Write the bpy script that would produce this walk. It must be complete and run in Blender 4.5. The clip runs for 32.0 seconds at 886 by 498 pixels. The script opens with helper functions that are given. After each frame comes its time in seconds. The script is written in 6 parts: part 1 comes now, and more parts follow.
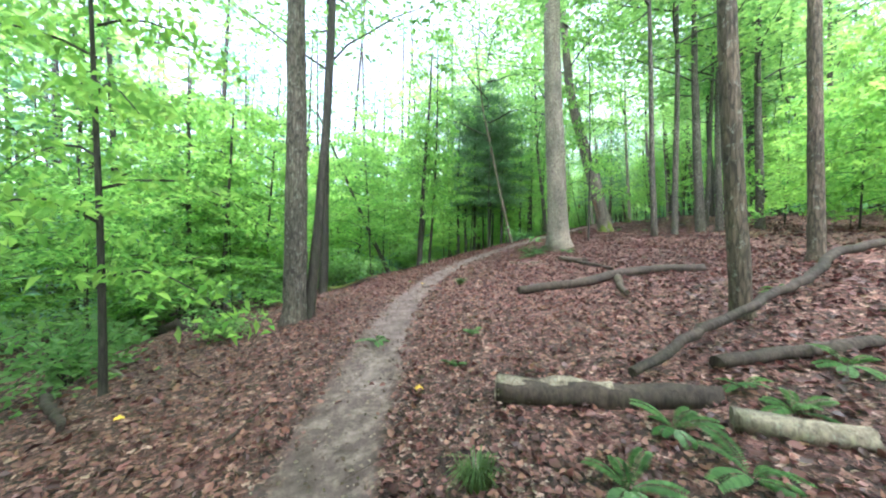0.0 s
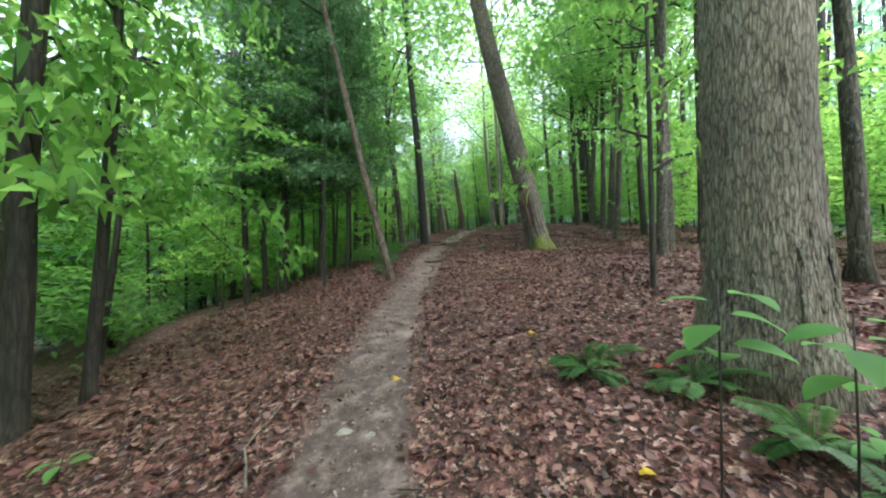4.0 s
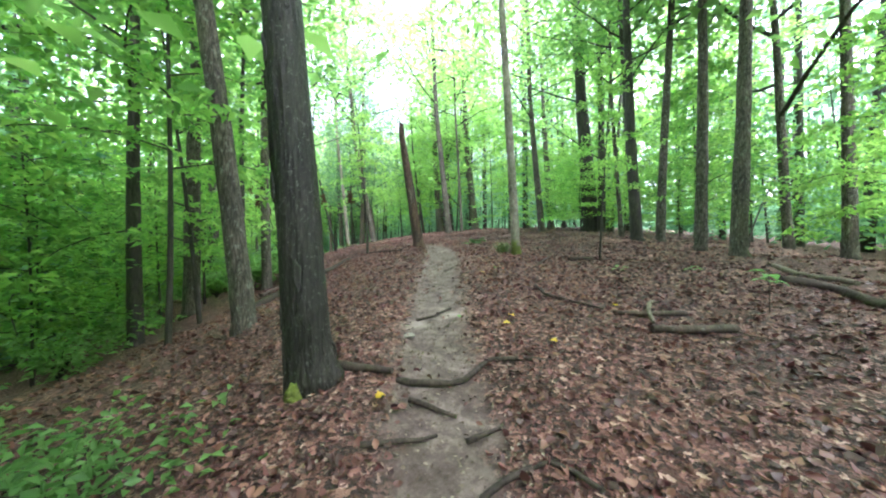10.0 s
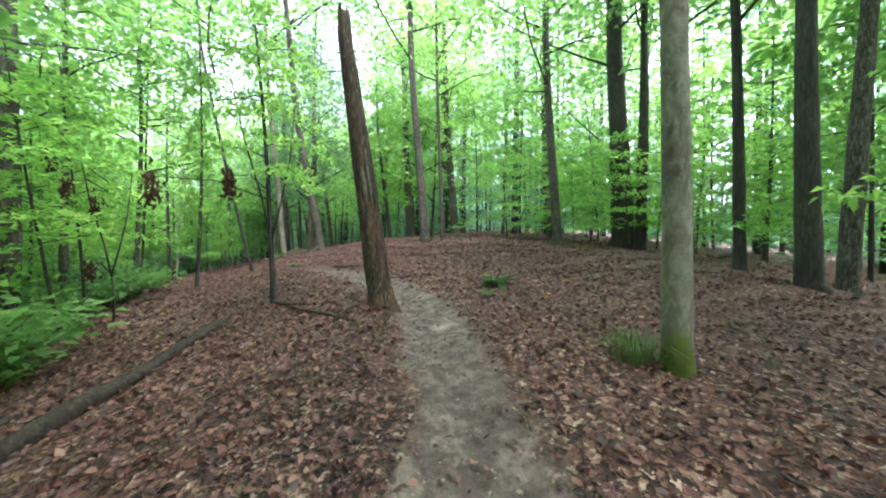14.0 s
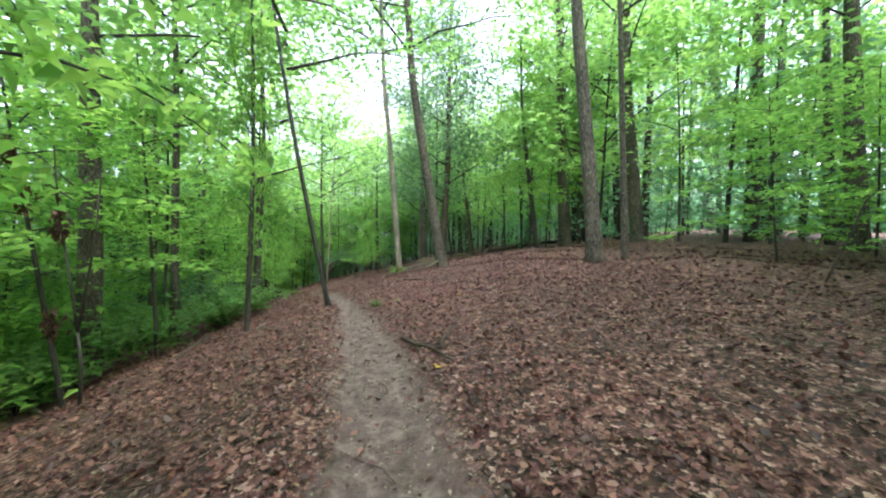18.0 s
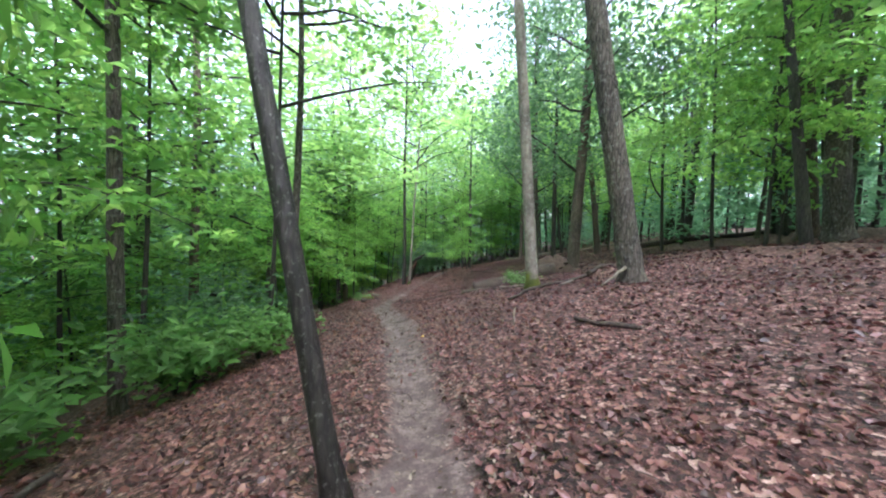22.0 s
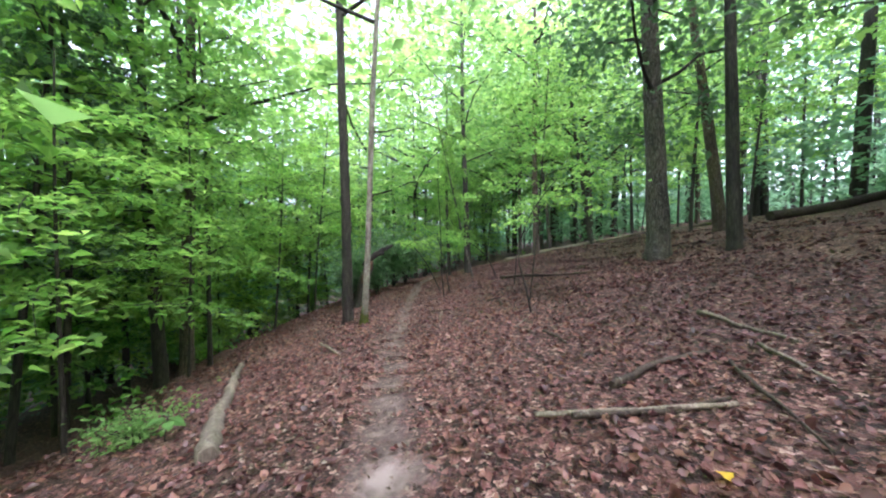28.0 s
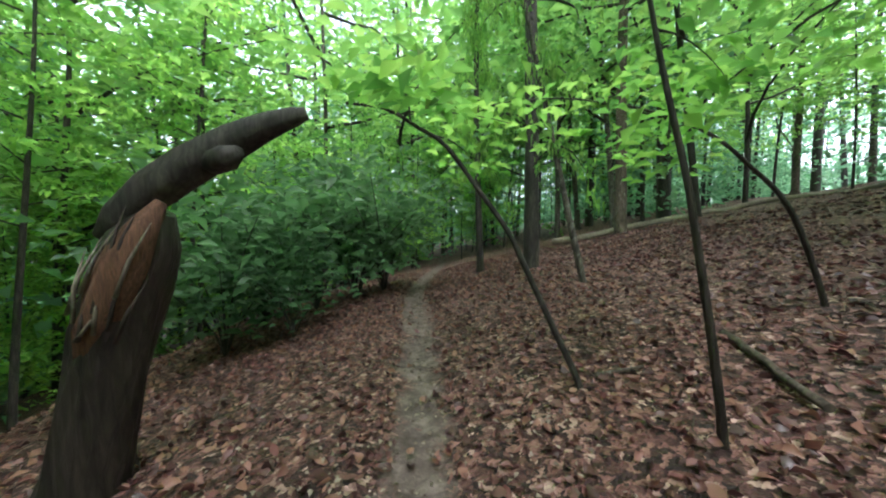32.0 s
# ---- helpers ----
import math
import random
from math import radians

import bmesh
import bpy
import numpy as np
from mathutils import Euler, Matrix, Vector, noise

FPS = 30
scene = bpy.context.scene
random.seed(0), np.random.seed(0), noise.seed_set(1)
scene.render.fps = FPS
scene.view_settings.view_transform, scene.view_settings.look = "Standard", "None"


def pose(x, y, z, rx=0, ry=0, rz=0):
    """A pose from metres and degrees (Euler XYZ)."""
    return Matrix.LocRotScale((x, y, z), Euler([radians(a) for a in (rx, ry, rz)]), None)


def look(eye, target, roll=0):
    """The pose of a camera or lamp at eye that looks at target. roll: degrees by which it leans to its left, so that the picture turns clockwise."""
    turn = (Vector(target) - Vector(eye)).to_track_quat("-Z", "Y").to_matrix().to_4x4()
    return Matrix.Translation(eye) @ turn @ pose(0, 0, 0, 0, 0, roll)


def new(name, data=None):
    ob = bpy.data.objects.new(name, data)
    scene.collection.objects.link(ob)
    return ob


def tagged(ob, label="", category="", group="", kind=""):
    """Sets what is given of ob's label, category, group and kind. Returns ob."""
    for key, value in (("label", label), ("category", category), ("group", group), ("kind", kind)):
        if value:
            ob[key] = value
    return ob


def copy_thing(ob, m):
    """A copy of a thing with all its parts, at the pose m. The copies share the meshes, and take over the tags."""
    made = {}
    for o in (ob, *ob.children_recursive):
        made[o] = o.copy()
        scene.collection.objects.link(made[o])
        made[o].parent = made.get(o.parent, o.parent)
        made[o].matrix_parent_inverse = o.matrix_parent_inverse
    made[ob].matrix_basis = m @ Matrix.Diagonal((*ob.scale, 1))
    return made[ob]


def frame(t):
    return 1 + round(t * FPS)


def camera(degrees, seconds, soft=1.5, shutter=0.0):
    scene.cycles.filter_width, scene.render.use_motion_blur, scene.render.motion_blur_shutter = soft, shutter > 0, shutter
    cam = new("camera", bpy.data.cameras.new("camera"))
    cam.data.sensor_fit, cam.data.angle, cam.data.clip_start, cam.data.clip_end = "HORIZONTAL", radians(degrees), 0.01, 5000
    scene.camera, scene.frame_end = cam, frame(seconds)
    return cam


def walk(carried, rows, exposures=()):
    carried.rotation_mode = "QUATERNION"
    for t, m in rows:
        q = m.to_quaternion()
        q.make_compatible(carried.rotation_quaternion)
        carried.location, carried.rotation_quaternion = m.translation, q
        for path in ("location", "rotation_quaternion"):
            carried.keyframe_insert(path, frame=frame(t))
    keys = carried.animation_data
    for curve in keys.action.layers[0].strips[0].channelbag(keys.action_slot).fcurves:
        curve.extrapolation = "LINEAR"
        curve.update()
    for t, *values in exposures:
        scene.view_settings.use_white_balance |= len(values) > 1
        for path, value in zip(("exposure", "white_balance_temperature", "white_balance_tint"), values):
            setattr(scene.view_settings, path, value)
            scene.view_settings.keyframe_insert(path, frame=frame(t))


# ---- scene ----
ROWS = [
    (0.0, -0.000, 0.000, -0.000, 0.14, 0.04, 0.18),
    (0.5, -0.184, 1.423, -0.012, -2.48, 0.00, -0.57),
    (1.0, -0.359, 2.810, 0.036, -6.02, -0.42, -0.62),
    (1.5, -0.472, 4.238, 0.100, -10.10, -0.20, -0.47),
    (2.0, -0.452, 5.668, 0.252, -15.03, -0.16, -0.20),
    (2.5, -0.267, 7.000, 0.401, -20.07, 0.26, -0.56),
    (3.0, 0.002, 8.110, 0.564, -24.58, 0.23, -0.31),
    (3.5, 0.297, 8.990, 0.726, -28.70, 0.29, -0.34),
    (4.0, 0.583, 9.632, 0.845, -32.66, 0.20, -0.77),
    (4.5, 0.890, 10.197, 0.951, -35.53, -0.39, -1.56),
    (6.5, 2.749, 13.673, 1.300, -44.23, -0.44, -1.76),
    (7.0, 3.284, 14.284, 1.468, -44.16, -0.45, -1.53),
    (7.5, 3.787, 14.991, 1.606, -43.96, -0.46, -1.17),
    (8.0, 4.144, 15.693, 1.734, -43.47, -0.66, -0.99),
    (8.5, 4.516, 16.427, 1.829, -43.21, -0.67, -1.81),
    (9.0, 5.029, 17.322, 1.949, -43.72, -0.40, -0.86),
    (9.5, 5.554, 18.114, 2.009, -44.74, -0.29, -0.63),
    (10.0, 6.083, 18.789, 2.088, -46.07, -0.31, -0.81),
    (10.5, 6.604, 19.337, 2.175, -47.49, -0.50, -0.54),
    (11.0, 7.124, 19.867, 2.239, -48.85, -0.47, -0.38),
    (11.5, 7.577, 20.378, 2.331, -49.65, -0.48, 0.05),
    (12.0, 8.020, 20.921, 2.500, -50.51, -0.71, 0.04),
    (12.5, 8.448, 21.456, 2.678, -51.05, -0.88, 0.19),
    (13.0, 8.879, 21.952, 2.779, -51.59, -1.05, 0.35),
    (13.5, 9.314, 22.460, 2.845, -52.21, -1.08, 0.52),
    (15.5, 11.520, 24.145, 3.142, -48.91, -1.39, -0.67),
    (16.0, 12.006, 24.578, 3.244, -45.42, -1.43, -0.07),
    (16.5, 12.467, 25.001, 3.329, -41.04, -1.34, 0.28),
    (17.0, 12.835, 25.439, 3.407, -36.24, -1.46, 0.50),
    (17.5, 13.174, 26.010, 3.449, -31.23, -1.57, 0.42),
    (18.0, 13.472, 26.609, 3.473, -26.47, -1.52, 0.78),
    (18.5, 13.697, 27.138, 3.538, -22.22, -1.88, 1.17),
    (19.0, 13.839, 27.698, 3.565, -18.84, -2.07, 1.11),
    (19.5, 13.960, 28.372, 3.527, -16.53, -2.07, 1.29),
    (20.0, 14.102, 29.170, 3.493, -14.34, -2.08, 1.22),
    (20.5, 14.237, 30.133, 3.443, -13.44, -2.25, 1.29),
    (21.0, 14.361, 31.085, 3.387, -12.53, -2.42, 1.66),
    (21.5, 14.505, 32.019, 3.300, -11.94, -2.32, 1.26),
    (22.0, 14.652, 32.947, 3.210, -11.58, -2.80, 1.35),
    (22.5, 14.780, 33.852, 3.070, -11.33, -2.31, 1.73),
    (23.0, 14.873, 34.689, 2.925, -11.21, -2.00, 1.60),
    (23.5, 14.937, 35.425, 2.826, -11.03, -2.17, 0.66),
    (24.0, 14.960, 36.106, 2.716, -11.31, -2.08, 1.41),
    (24.5, 15.000, 36.812, 2.592, -11.35, -2.17, 1.86),
    (25.0, 14.880, 38.100, 2.440, -13.20, -1.95, 1.43),
    (25.5, 14.690, 39.450, 2.300, -15.90, -1.46, 0.49),
    (26.0, 14.480, 40.820, 2.170, -18.70, -0.98, -0.45),
    (26.5, 14.400, 42.137, 2.033, -20.53, -0.76, -0.88),
    (27.0, 14.730, 43.357, 1.843, -21.64, -0.45, -0.65),
    (27.5, 15.086, 44.600, 1.713, -22.36, -0.50, -0.76),
    (28.0, 15.443, 45.889, 1.576, -23.64, -0.29, -0.73),
    (28.5, 15.808, 47.072, 1.456, -24.15, -0.17, -1.04),
    (29.0, 16.125, 48.192, 1.372, -24.81, -0.06, -0.38),
    (29.5, 16.425, 49.266, 1.318, -25.28, -0.47, -0.07),
    (30.0, 16.760, 50.281, 1.300, -25.09, -0.99, -0.12),
    (30.5, 17.083, 51.275, 1.255, -24.88, -1.52, 0.43),
    (31.0, 17.385, 52.286, 1.183, -25.50, -1.99, 0.69),
    (31.5, 17.677, 53.216, 1.116, -27.06, -2.16, -0.06),
    (32.0, 17.927, 53.960, 1.055, -27.19, -2.58, -0.10),
]


def carried(t, x, y, z, yaw, pitch, roll):
    a, b = radians(yaw), radians(pitch)
    eye = Vector((x, y, z))
    return t, look(eye, eye + Vector((-math.sin(a) * math.cos(b), math.cos(a) * math.cos(b), math.sin(b))), roll)


cam = camera(107.0, 32.0, soft=2.1)
walk(cam, [carried(*row) for row in ROWS], exposures=[
    (0, 2.9, 5700, 13), (1, 2.58, 5650, 11), (2, 2.42, 5700, 14), (4, 2.45, 5900, 14), (7, 2.85, 5500, 13), (9, 3.35, 5750, 16), (13, 3.1, 5850, 15),
    (16, 2.75, 6000, 15), (17, 2.7, 6050, 15), (20, 2.85, 5800, 19), (22, 2.75, 5600, 26), (24, 2.6, 5900, 24), (27, 2.85, 5750, 32), (30, 3.05, 5750, 28), (32, 2.8, 5850, 14)])

# ---- light: an overcast sky over the wood ----
world = bpy.data.worlds.new("overcast_sky")
scene.world = world
world.use_nodes = True
wn, wl = world.node_tree.nodes, world.node_tree.links
sky = wn.new("ShaderNodeTexSky")
sky.sky_type, sky.sun_disc = "NISHITA", False
sky.sun_elevation, sky.sun_rotation = radians(58), radians(150)
sky.air_density, sky.dust_density, sky.ozone_density = 1.0, 4.0, 1.0
pale = wn.new("ShaderNodeHueSaturation")
pale.inputs["Saturation"].default_value = 0.45
wl.new(sky.outputs["Color"], pale.inputs["Color"])
wl.new(pale.outputs["Color"], wn["Background"].inputs["Color"])
wn["Background"].inputs["Strength"].default_value = 0.15
sun_data = bpy.data.lights.new("sun", "SUN")
sun_data.energy, sun_data.angle, sun_data.color = 0.8, radians(25), (1.0, 0.97, 0.92)
sun = new("sun", sun_data)
sun.matrix_world = pose(0, 0, 40, 32, 0, 150 - 180)


# ---- materials ----
def material(name):
    m = bpy.data.materials.new(name)
    m.use_nodes = True
    nt = m.node_tree
    return m, nt.nodes, nt.links, nt.nodes["Principled BSDF"]


def node(nodes, kind, **values):
    n = nodes.new(kind)
    for key, value in values.items():
        n.inputs[key].default_value = value
    return n


def ramp(nodes, *stops):
    n = nodes.new("ShaderNodeValToRGB")
    els = n.color_ramp.elements
    while len(els) < len(stops):
        els.new(0.5)
    for e, (at, c) in zip(els, stops):
        e.position, e.color = at, (*c, 1)
    return n


def mapped(nodes, links, scale):
    tc, mp = nodes.new("ShaderNodeTexCoord"), nodes.new("ShaderNodeMapping")
    mp.inputs["Scale"].default_value = scale
    links.new(tc.outputs["Object"], mp.inputs["Vector"])
    return mp.outputs["Vector"]


def mixed(nodes, links, fac, a, b, blend="MIX"):
    n = nodes.new("ShaderNodeMix")
    n.data_type, n.blend_type = "RGBA", blend
    for key, value in ((0, fac), (6, a), (7, b)):
        if isinstance(value, (int, float)):
            n.inputs[key].default_value = value
        elif isinstance(value, tuple):
            n.inputs[key].default_value = (*value, 1)
        else:
            links.new(value, n.inputs[key])
    return n.outputs[2]


def bark(name, dark, light, ridge=14.0, stretch=0.16, depth=0.5, lichen=0.0, moss=0.0, rough=0.85, streak=None, cracks=0.0, spot=17.0):
    m, n, l, bsdf = material(name)
    v = mapped(n, l, (ridge, ridge, ridge * stretch))
    rid = node(n, "ShaderNodeTexNoise", Scale=1.0, Detail=6.0, Roughness=0.62, Distortion=0.6)
    l.new(v, rid.inputs["Vector"])
    plates = node(n, "ShaderNodeTexVoronoi", Scale=0.9, Randomness=1.0)
    l.new(v, plates.inputs["Vector"])
    tone = ramp(n, (0.32, dark), (0.62, light), (0.8, tuple(min(1, c * 1.35) for c in light)))
    l.new(rid.outputs["Fac"], tone.inputs["Fac"])
    big = node(n, "ShaderNodeTexNoise", Scale=1.7, Detail=4.0)
    l.new(mapped(n, l, (1, 1, 0.5)), big.inputs["Vector"])
    patch = ramp(n, (0.35, (0.6, 0.6, 0.6)), (0.65, (1.15, 1.12, 1.08)))
    l.new(big.outputs["Fac"], patch.inputs["Fac"])
    col = mixed(n, l, 1.0, tone.outputs["Color"], patch.outputs["Color"], "MULTIPLY")
    if cracks:
        gaps = node(n, "ShaderNodeTexVoronoi", Scale=0.8, Randomness=1.0)
        gaps.feature = "DISTANCE_TO_EDGE"
        bent = mixed(n, l, 0.35, v, rid.outputs["Color"], "ADD")
        l.new(bent, gaps.inputs["Vector"])
        deep = ramp(n, (0.0, (1 - cracks,) * 3), (0.16, (1.0, 1.0, 1.0)))
        l.new(gaps.outputs["Distance"], deep.inputs["Fac"])
        col = mixed(n, l, 1.0, col, deep.outputs["Color"], "MULTIPLY")
    if lichen:
        spots = node(n, "ShaderNodeTexNoise", Scale=spot, Detail=6.0, Roughness=0.75)
        l.new(mapped(n, l, (1, 1, 0.7)), spots.inputs["Vector"])
        where = ramp(n, (0.60 - 0.1 * lichen, (0, 0, 0)), (0.68 - 0.1 * lichen, (1, 1, 1)))
        l.new(spots.outputs["Fac"], where.inputs["Fac"])
        thin = mixed(n, l, 0.55, where.outputs["Color"], (0, 0, 0))
        col = mixed(n, l, thin, col, (0.34, 0.36, 0.31))
    if streak:
        flecks = node(n, "ShaderNodeTexNoise", Scale=1.0, Detail=4.0, Roughness=0.6, Distortion=0.4)
        l.new(mapped(n, l, (55, 55, 8.5)), flecks.inputs["Vector"])
        where = ramp(n, (0.55, (0, 0, 0)), (0.74, (0.8, 0.8, 0.8)))
        l.new(flecks.outputs["Fac"], where.inputs["Fac"])
        col = mixed(n, l, where.outputs["Color"], col, streak)
    if moss:
        tc, sep = n.new("ShaderNodeTexCoord"), n.new("ShaderNodeSeparateXYZ")
        l.new(tc.outputs["Object"], sep.inputs[0])
        fuzz = node(n, "ShaderNodeTexNoise", Scale=6.0, Detail=4.0)
        l.new(tc.outputs["Object"], fuzz.inputs["Vector"])
        low = n.new("ShaderNodeMath")
        low.operation = "MULTIPLY_ADD"
        low.inputs[1].default_value, low.inputs[2].default_value = -1.0 / moss, 0.75
        l.new(sep.outputs["Z"], low.inputs[0])
        add = n.new("ShaderNodeMath")
        add.operation = "ADD"
        l.new(low.outputs[0], add.inputs[0])
        l.new(fuzz.outputs["Fac"], add.inputs[1])
        where = ramp(n, (0.62, (0, 0, 0)), (0.80, (1, 1, 1)))
        l.new(add.outputs[0], where.inputs["Fac"])
        green = ramp(n, (0.3, (0.05, 0.07, 0.012)), (0.7, (0.16, 0.19, 0.03)))
        l.new(fuzz.outputs["Fac"], green.inputs["Fac"])
        col = mixed(n, l, where.outputs["Color"], col, green.outputs["Color"])
    l.new(col, bsdf.inputs["Base Color"])
    bsdf.inputs["Roughness"].default_value = rough
    hgt = mixed(n, l, 0.5, rid.outputs["Fac"], plates.outputs["Distance"])
    bump = node(n, "ShaderNodeBump", Strength=depth, Distance=0.03)
    l.new(hgt, bump.inputs["Height"])
    l.new(bump.outputs["Normal"], bsdf.inputs["Normal"])
    return m


def foliage(name, *stops, glow=0.5, rough=0.45):
    m, n, l, bsdf = material(name)
    isl, obj = n.new("ShaderNodeNewGeometry"), n.new("ShaderNodeObjectInfo")
    add = n.new("ShaderNodeMath")
    add.operation = "MULTIPLY_ADD"
    add.inputs[1].default_value = 0.6
    scaled = n.new("ShaderNodeMath")
    scaled.operation = "MULTIPLY"
    scaled.inputs[1].default_value = 0.4
    l.new(obj.outputs["Random"], scaled.inputs[0])
    l.new(isl.outputs["Random Per Island"], add.inputs[0])
    l.new(scaled.outputs[0], add.inputs[2])
    tone = ramp(n, *stops)
    l.new(add.outputs[0], tone.inputs["Fac"])
    l.new(tone.outputs["Color"], bsdf.inputs["Base Color"])
    bsdf.inputs["Roughness"].default_value = rough
    thin = n.new("ShaderNodeBsdfTranslucent")
    warm = mixed(n, l, 1.0, tone.outputs["Color"], (2.7, 2.3, 2.5), "MULTIPLY")
    l.new(warm, thin.inputs["Color"])
    both = n.new("ShaderNodeMixShader")
    both.inputs[0].default_value = glow
    l.new(bsdf.outputs[0], both.inputs[1])
    l.new(thin.outputs[0], both.inputs[2])
    l.new(both.outputs[0], n["Material Output"].inputs["Surface"])
    return m


def plain(name, a, b, scale=20.0, rough=0.8, depth=0.2, stretch=(1, 1, 1)):
    m, n, l, bsdf = material(name)
    grain = node(n, "ShaderNodeTexNoise", Scale=scale, Detail=5.0, Roughness=0.65)
    l.new(mapped(n, l, stretch), grain.inputs["Vector"])
    tone = ramp(n, (0.3, a), (0.7, b))
    l.new(grain.outputs["Fac"], tone.inputs["Fac"])
    l.new(tone.outputs["Color"], bsdf.inputs["Base Color"])
    bsdf.inputs["Roughness"].default_value = rough
    bump = node(n, "ShaderNodeBump", Strength=depth, Distance=0.02)
    l.new(grain.outputs["Fac"], bump.inputs["Height"])
    l.new(bump.outputs["Normal"], bsdf.inputs["Normal"])
    return m


BARK = {
    "grey": bark("grey_bark", (0.040, 0.034, 0.028), (0.165, 0.143, 0.120), ridge=30, depth=0.8, lichen=0.5, cracks=0.65),
    "tan": bark("tan_bark", (0.05, 0.037, 0.028), (0.18, 0.138, 0.104), ridge=30, depth=0.8, lichen=0.3, cracks=0.6),
    "dark": bark("dark_wet_bark", (0.019, 0.017, 0.014), (0.070, 0.061, 0.051), ridge=26, cracks=0.5, rough=0.7),
    "pale": bark("pale_smooth_bark", (0.13, 0.11, 0.09), (0.31, 0.275, 0.235), ridge=10, stretch=0.5, depth=0.2, lichen=0.8, moss=0.5),
    "oak": bark("furrowed_grey_oak_bark", (0.12, 0.095, 0.075), (0.42, 0.37, 0.31), ridge=58, stretch=0.17, depth=1.0, lichen=0.5, cracks=0.65),
    "spotted": bark("dark_spotted_bark", (0.011, 0.010, 0.009), (0.042, 0.037, 0.032), ridge=30, stretch=0.22, depth=1.0, cracks=0.6, lichen=0.25, spot=42.0, rough=0.6),
    "lean": bark("weathered_mossy_bark", (0.055, 0.044, 0.036), (0.27, 0.23, 0.195), ridge=40, stretch=0.13, depth=1.0, lichen=0.2, moss=0.10, cracks=0.5),
    "black": bark("black_wet_bark", (0.010, 0.008, 0.007), (0.046, 0.036, 0.029), ridge=30, stretch=0.12, depth=1.0, cracks=0.4, rough=0.5),
    "rot": bark("rotten_snag_wood", (0.014, 0.009, 0.007), (0.085, 0.048, 0.034), ridge=22, stretch=0.12, depth=1.0, streak=(0.30, 0.24, 0.17)),
}
DEADWOOD = bark("dead_branch_bark", (0.02, 0.014, 0.011), (0.092, 0.067, 0.051), ridge=30, stretch=0.3, depth=0.4, lichen=0.1)
PALEWOOD = bark("bleached_branch_wood", (0.085, 0.066, 0.05), (0.28, 0.24, 0.19), ridge=30, stretch=0.3, depth=0.5, lichen=0.3)
DARKWOOD = bark("damp_dark_wood", (0.016, 0.011, 0.009), (0.066, 0.048, 0.039), ridge=26, stretch=0.3, depth=0.5)
HEART = plain("torn_reddish_heartwood", (0.045, 0.018, 0.010), (0.19, 0.088, 0.05), 30, 0.8, 0.7, (3, 3, 0.4))
ENDGRAIN = plain("rotten_end_grain", (0.05, 0.032, 0.022), (0.22, 0.155, 0.105), 14, 0.9, 0.9)
MOSS = plain("green_moss", (0.05, 0.07, 0.012), (0.17, 0.20, 0.035), 40, 0.95, 0.8)
STONE = plain("grey_stone", (0.20, 0.18, 0.16), (0.38, 0.35, 0.31), 14, 0.8, 0.4)
FUNGUS = plain("cream_fungus", (0.45, 0.38, 0.27), (0.68, 0.60, 0.47), 25, 0.7, 0.3)
LEAF = foliage("summer_leaf", (0.0, (0.048, 0.122, 0.034)), (0.45, (0.106, 0.230, 0.060)), (1.0, (0.20, 0.345, 0.085)), glow=0.64)
# far leaves: haze is painted in as a paler, bluer green
LEAF_HAZED = foliage("hazed_distant_leaf", (0.0, (0.055, 0.14, 0.072)), (0.5, (0.11, 0.235, 0.118)), (1.0, (0.19, 0.34, 0.17)), glow=0.6)
LEAF_LOW = foliage("understory_leaf", (0.0, (0.053, 0.148, 0.034)), (0.5, (0.118, 0.260, 0.054)), (1.0, (0.215, 0.37, 0.080)), glow=0.68)
LEAF_DARK = foliage("evergreen_leaf", (0.0, (0.034, 0.095, 0.038)), (1.0, (0.105, 0.205, 0.088)), glow=0.46, rough=0.3)
LEAF_SHRUB = foliage("shrub_leaf", (0.0, (0.06, 0.15, 0.04)), (1.0, (0.16, 0.31, 0.09)), glow=0.5)
FERN = foliage("fern_green", (0.0, (0.03, 0.085, 0.025)), (1.0, (0.10, 0.21, 0.06)), glow=0.35)
SEEDLING = foliage("seedling_leaf", (0.0, (0.07, 0.19, 0.05)), (1.0, (0.13, 0.30, 0.08)), glow=0.4)
DEADLEAF = foliage("withered_leaf", (0.0, (0.03, 0.016, 0.010)), (1.0, (0.11, 0.05, 0.028)), glow=0.2, rough=0.8)
YELLOW = foliage("yellow_leaf", (0.0, (0.50, 0.30, 0.02)), (1.0, (0.62, 0.45, 0.05)), glow=0.2)
RED = foliage("red_leaf", (0.0, (0.30, 0.035, 0.02)), (1.0, (0.42, 0.08, 0.04)), glow=0.2)
GRASS = foliage("grass_green", (0.0, (0.03, 0.07, 0.018)), (1.0, (0.095, 0.155, 0.04)), glow=0.3)
LITTER = foliage("fallen_leaf", (0.0, (0.016, 0.0075, 0.0075)), (0.35, (0.072, 0.028, 0.026)), (0.60, (0.180, 0.075, 0.066)),
                 (0.76, (0.265, 0.135, 0.098)), (0.9, (0.41, 0.225, 0.20)), (1.0, (0.78, 0.65, 0.60)), glow=0.1, rough=0.4)
CRUMBS = foliage("leaf_crumbs", (0.0, (0.025, 0.015, 0.012)), (0.5, (0.10, 0.065, 0.05)), (1.0, (0.40, 0.33, 0.27)), glow=0.05, rough=0.7)


